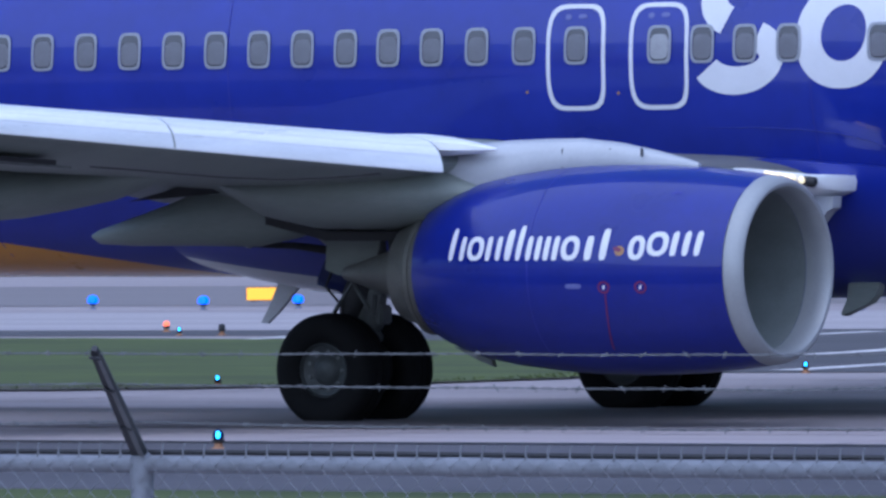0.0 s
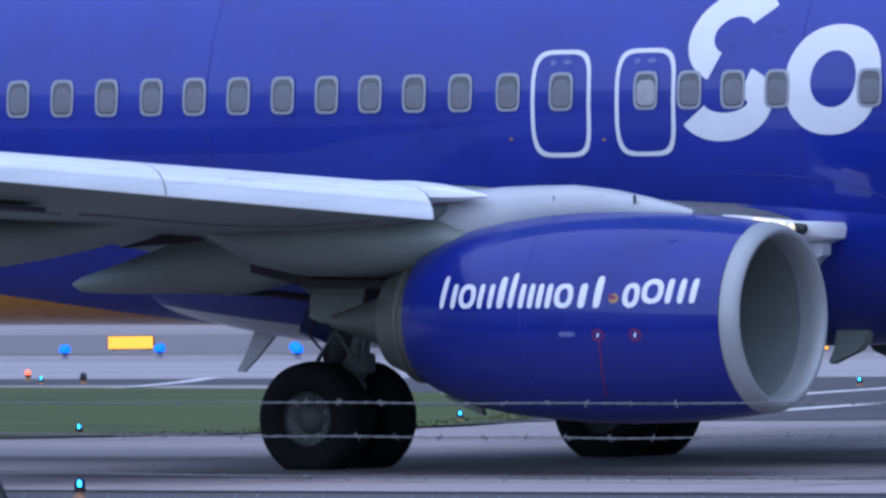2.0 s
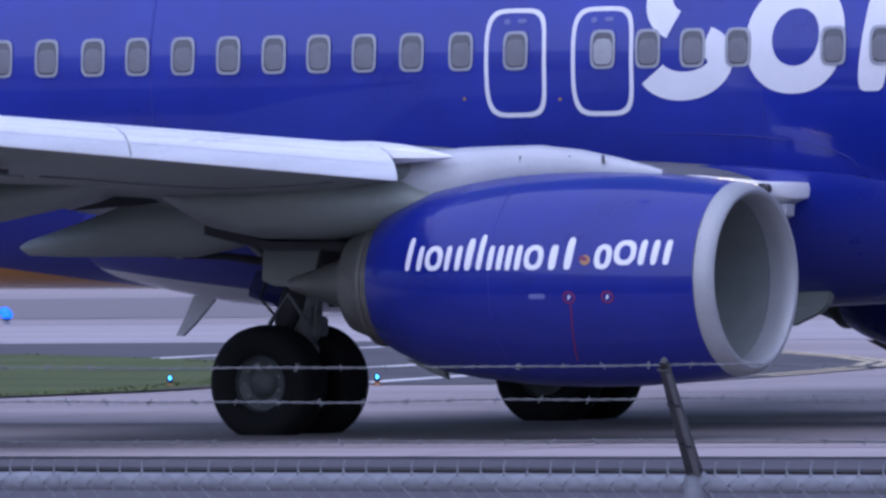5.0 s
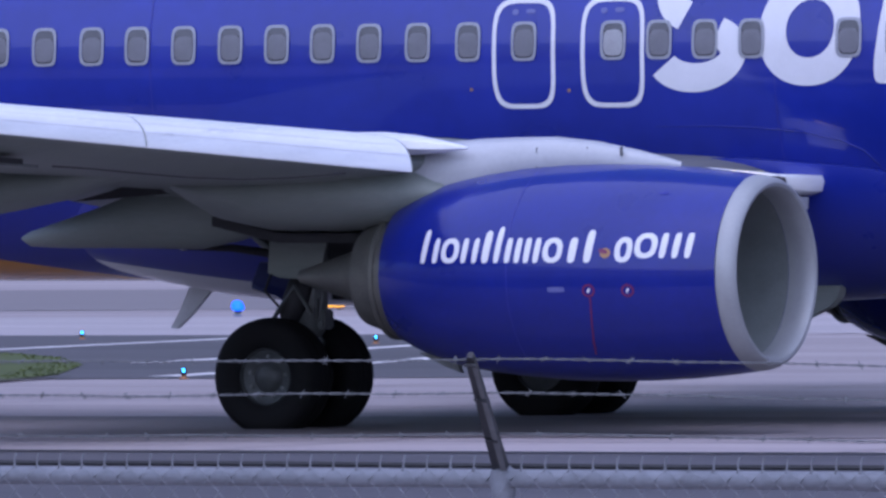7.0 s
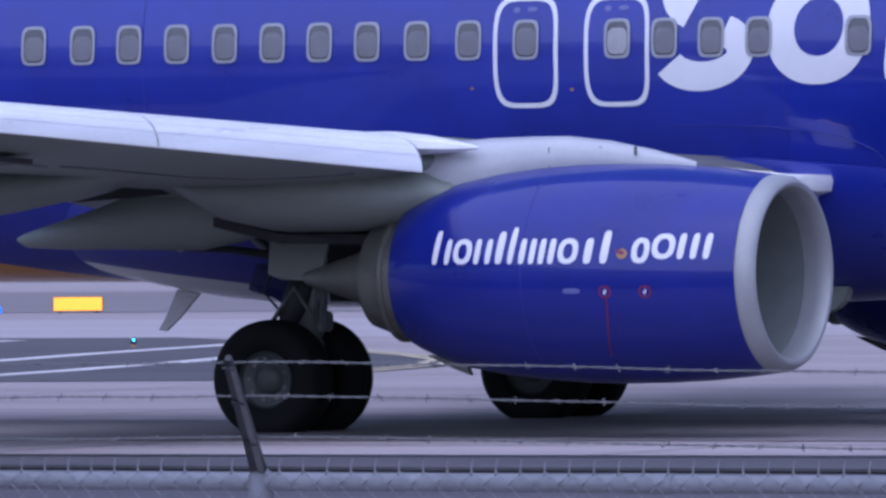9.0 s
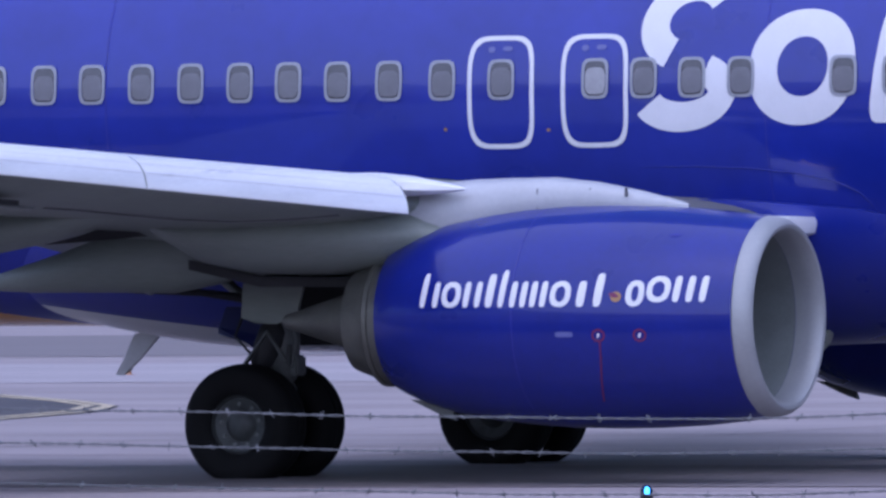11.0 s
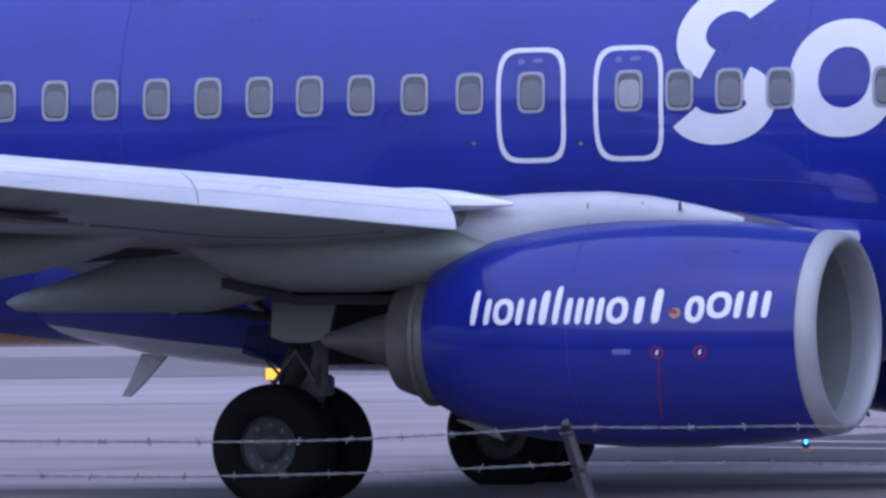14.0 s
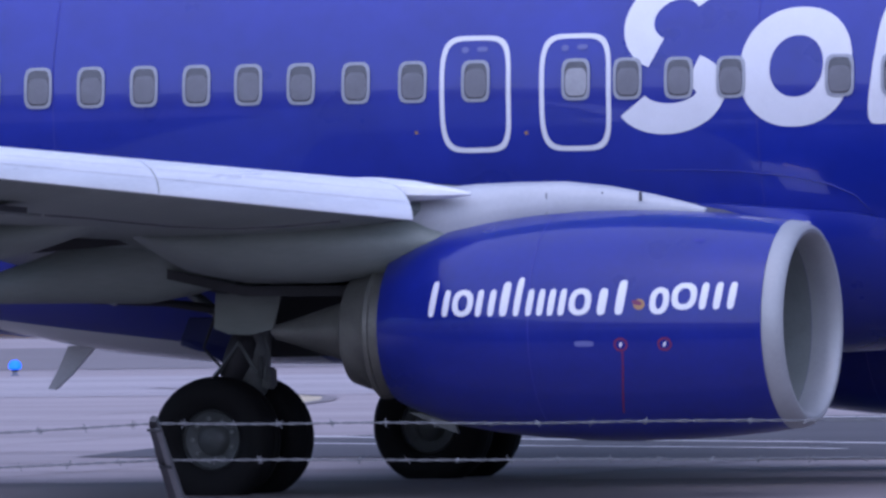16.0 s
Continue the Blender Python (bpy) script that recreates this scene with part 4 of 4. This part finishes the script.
def build_lights():
    near = "low taxiway edge light with a lit blue lens on concrete"
    for x, y in ((-46.6, 72.8), (-31.7, 73.8), (-61.9, 96.7), (-61.3, 104.3), (-58.6, 104.6), (-85.2, 132.0), (-76.8, 133.9), (-69.1, 129.1), (-36.2, 100.8)):
        build_light(x, y, M_BLUEGLOW, near, size=1.0 if y < 90 else 0.85, bulb=1.0 if y < 90 else 0.75)
    build_light(-84.6, 132.3, M_DARK, "low unlit taxiway edge light", size=1.1)
    build_light(-87.9, 135.8, M_REDGLOW, "low red obstruction light on concrete", size=1.1, bulb=0.9)
    build_light(-71.55, 145.4, M_REDGLOW, "distant red obstruction light", size=1.2, bulb=1.25)
    far = "distant taxiway light with a blue glow"
    for x, y in ((-107.8, 163.9), (-104.2, 162.3), (-102.8, 163.5), (-100.9, 165.4), (-98.1, 160.9), (-87.6, 158.4), (-89.0, 160.9), (-75.6, 159.4), (-64.8, 161.1)):
        build_light(x, y, M_BLUEFAR, far, size=1.2, bulb=1.85)
    for x, y in ((-109.9, 173.7), (-91.0, 167.8), (-66.8, 159.8)):
        s = tagged(new("taxiway_sign"), "small lit yellow taxiway sign on short legs", "sign", "taxiway signs")
        part("cabinet", *box(-0.48, 0.48, -0.10, 0.10, 0.035, 0.315, 0.03), M_YELLOW, s)
        part("sign_face", *box(-0.46, 0.46, -0.115, -0.10, 0.05, 0.30, 0.004), M_SIGNGLOW, s, "glowing yellow sign face")
        for dx in (-0.35, 0.35):
            part("leg", *tube([(dx, 0, -0.02), (dx, 0, 0.05)], 0.03, 8), M_STEEL, s)
        s.location = (x, y, 0)
        s.rotation_euler = (0, 0, radians(25))


def build_unlit_sign(x, y):
    s = tagged(new("taxiway_sign"), "small dark unlit taxiway sign on short legs", "sign", "taxiway signs")
    part("cabinet", *box(-0.27, 0.27, -0.09, 0.09, 0.04, 0.32, 0.03), M_DARK, s)
    part("sign_face", *box(-0.24, 0.24, -0.10, -0.09, 0.07, 0.29, 0.004), M_GSEAM, s, "dark unlit sign face")
    for dx in (-0.18, 0.18):
        part("leg", *tube([(dx, 0, -0.02), (dx, 0, 0.06)], 0.03, 8), M_STEEL, s)
    s.location, s.rotation_euler = (x, y, 0), (0, 0, radians(25))


# ---- fence --------------------------------------------------------------
FX, FY, FA, FZ = -14.354, 22.052, -0.0624, 1.526
BAY = 3.009
TIP = Vector((0.142, -0.438, 0.278))


def fence_at(u, z=0.0, off=0.0):
    return Vector((FX + u * math.cos(FA) - off * math.sin(FA), FY + u * math.sin(FA) + off * math.cos(FA), z))


def build_fence():
    fence = tagged(new("fence"), "galvanised chain-link fence with outward barbed wire arms", "fence")
    u0, u1 = -6.1, 15.3
    rail_z = FZ - 0.035
    part("top_rail", *tube([fence_at(u0 + (u1 - u0) * i / 20, rail_z) for i in range(21)], 0.0235, 14), M_GALV, fence, "round galvanised top rail")
    # thin dark tube just above the top rail
    part("dark_rail_tube", *tube([fence_at(u0 + (u1 - u0) * i / 40, rail_z + 0.0315 + 0.001 * math.sin(i * 1.7), 0.012) for i in range(41)], 0.0075, 6), M_DARK, fence, "dark cable along the rail")
    for u in (-2.0, 1.05, 4.1):
        part("rail_sleeve", *tube([fence_at(u - 0.07, rail_z), fence_at(u + 0.07, rail_z)], 0.0255, 14), M_GALV, fence)
    for j in range(-2, 6):
        u = BAY * j
        lean = {2: 0.065}.get(j, 0.0)
        b = fence_at(u + lean)
        part("post", *tube([(b.x, b.y, -0.45), (b.x, b.y, rail_z + 0.01)], 0.03, 14), M_GALV, fence)
        part("post_cap", *tube([(b.x, b.y, rail_z - 0.04), (b.x, b.y, rail_z + 0.02), (b.x, b.y, rail_z + 0.034)], [0.032, 0.032, 0.016], 14), M_GALV, fence)
        base, tip = Vector((b.x, b.y, FZ - 0.01)), fence_at(u, FZ) + TIP
        w = (tip - base).normalized()
        s = w.cross(Vector((0, -0.55, -0.85))).normalized()
        n = s.cross(w)
        rs = []
        for k, (wid, dep) in zip((0, 0.5, 0.93, 1.0), ((0.017, 0.016), (0.014, 0.013), (0.011, 0.011), (0.007, 0.008))):
            c = base + (tip - base) * k
            rs.append([c + s * wid + n * dep, c - s * wid * 1.25 + n * dep, c - s * wid * 1.25 - n * dep * 0.2, c - s * wid * 0.6 - n * dep, c + s * wid * 0.6 - n * dep, c + s * wid - n * dep * 0.2])
        arm = part("barbed_wire_arm", *loft(rs), M_ARM, fence, "slanted pressed-steel arm", smooth=False)
        # paler strip along one half of the dark arm
        part("arm_edge", *loft([[c + s * (0.002 * g) + n * (0.0165 * g), c + s * (0.018 * g) + n * (0.0165 * g), c + s * (0.018 * g) + n * (0.019 * g), c + s * (0.002 * g) + n * (0.019 * g)] for c, g in ((base, 1.0), (base + (tip - base) * 0.5, 0.83), (base + (tip - base) * 0.96, 0.66))]), M_WIRE, arm, "pale worn flange", smooth=False)
        for k in (0.955, 0.655, 0.30):
            c = base + (tip - base) * k
            part("wire_clip", *tube([c - s * 0.016 + n * 0.017, c + s * 0.016 + n * 0.017], 0.004, 6), M_ARM, arm)
    rng = random.Random(3)
    for k, slack, low in ((0.955, 0.004, 0.0), (0.655, 0.008, 0.0), (0.30, 0.012, -0.004)):
        off = Vector((0, 0, FZ)) + TIP * k

        def sag_at(u):
            v = (u / BAY) % 1.0
            droop = 0.026 * 6.75 * v * v * (1 - v) if int(u // BAY) == 1 else slack * (1 - (2 * v - 1) ** 2)
            return low - droop + 0.004 * noise.noise((u * 2.2, k * 9, 0))

        geos = []
        n = int((u1 - u0) / 0.02)
        for ph in (0, math.pi):
            pts = []
            for i in range(n + 1):
                u = u0 + (u1 - u0) * i / n
                sag = sag_at(u)
                q = fence_at(u) + off
                a = 2 * math.pi * u / 0.09 + ph
                pts.append(q + Vector((0, 0.0022 * math.cos(a), sag + 0.0022 * math.sin(a))))
            geos.append(tube(pts, 0.0012, 4))
        wire = part("barbed_wire", *join(*geos), M_WIRE, fence, "twisted two-strand barbed wire")
        barbs = []
        u = u0 + 0.05
        while u < u1:
            sag = sag_at(u)
            q = fence_at(u) + off + Vector((0, 0, sag))
            for _ in range(2):
                a = rng.uniform(0, 2 * math.pi)
                e = Vector((rng.uniform(-0.008, 0.008), 0.010 * math.cos(a), 0.010 * math.sin(a)))
                barbs.append(tube([q - e, q + e], 0.0012, 4))
            barbs.append(tube([q - Vector((0.007, 0, 0)), q + Vector((0.007, 0, 0))], 0.0028, 6))
            u += 0.125 + rng.uniform(-0.012, 0.012)
        tagged(part("barb_wire", *join(*barbs), M_WIRE, wire, "wire barbs"), kind="stuff")
    # diamond mesh with knuckled top
    p, top, foot = 0.068, FZ - 0.006, -0.44
    geos = []
    m = int((u1 - u0) / p)
    rows = int((top - foot) / (p * 0.5))
    for j in range(m):
        pts = []
        for i in range(rows + 1):
            z = top - i * p * 0.5
            u = u0 + (j + (0.5 if i % 2 else 0.0)) * p
            pts.append(fence_at(u, z, -0.0285 + (0.002 if i % 2 else -0.002)))
        geos.append(tube(pts, 0.0014, 4, caps=False))
        pts2 = [fence_at(u0 + (j + (-0.5 if i % 2 else 0.0)) * p, top - i * p * 0.5, -0.0285 + (-0.002 if i % 2 else 0.002)) for i in range(rows + 1)]
        geos.append(tube(pts2, 0.0014, 4, caps=False))
        c = fence_at(u0 + j * p, top, -0.0285)
        geos.append(tube([c + Vector((-0.004, 0, -0.012)), c + Vector((0, 0, 0.018)), c + Vector((0.004, 0, 0.028))], 0.0024, 5))
    tagged(part("chain_link", *join(*geos), M_MESH, fence, "woven diamond wire mesh"), kind="stuff")


build_ground()
build_grass()
build_lights()
build_unlit_sign(-74.2, 161.7)
build_fence()


# ---- what moves ---------------------------------------------------------
def motions():
    walk(airplane, [(t, pose(x, y, 0.0, 0, 0, a)) for t, x, y, a in TAXI])
    ts, ss = np.array([r[0] for r in TAXI]), np.array([r[1] for r in TAXI])
    for w, x, y, radius in wheels:
        step = 0.25 if radius > 0.5 else 0.2
        rows = []
        for i in range(int(16.0 / step) + 1):
            s = float(np.interp(i * step, ts, ss)) - TAXI[0][1]
            rows.append((i * step, Matrix.Translation((x, y, AXLE * radius)) @ Matrix.Rotation(s / radius, 4, "Y")))
        walk(w, rows)


motions()
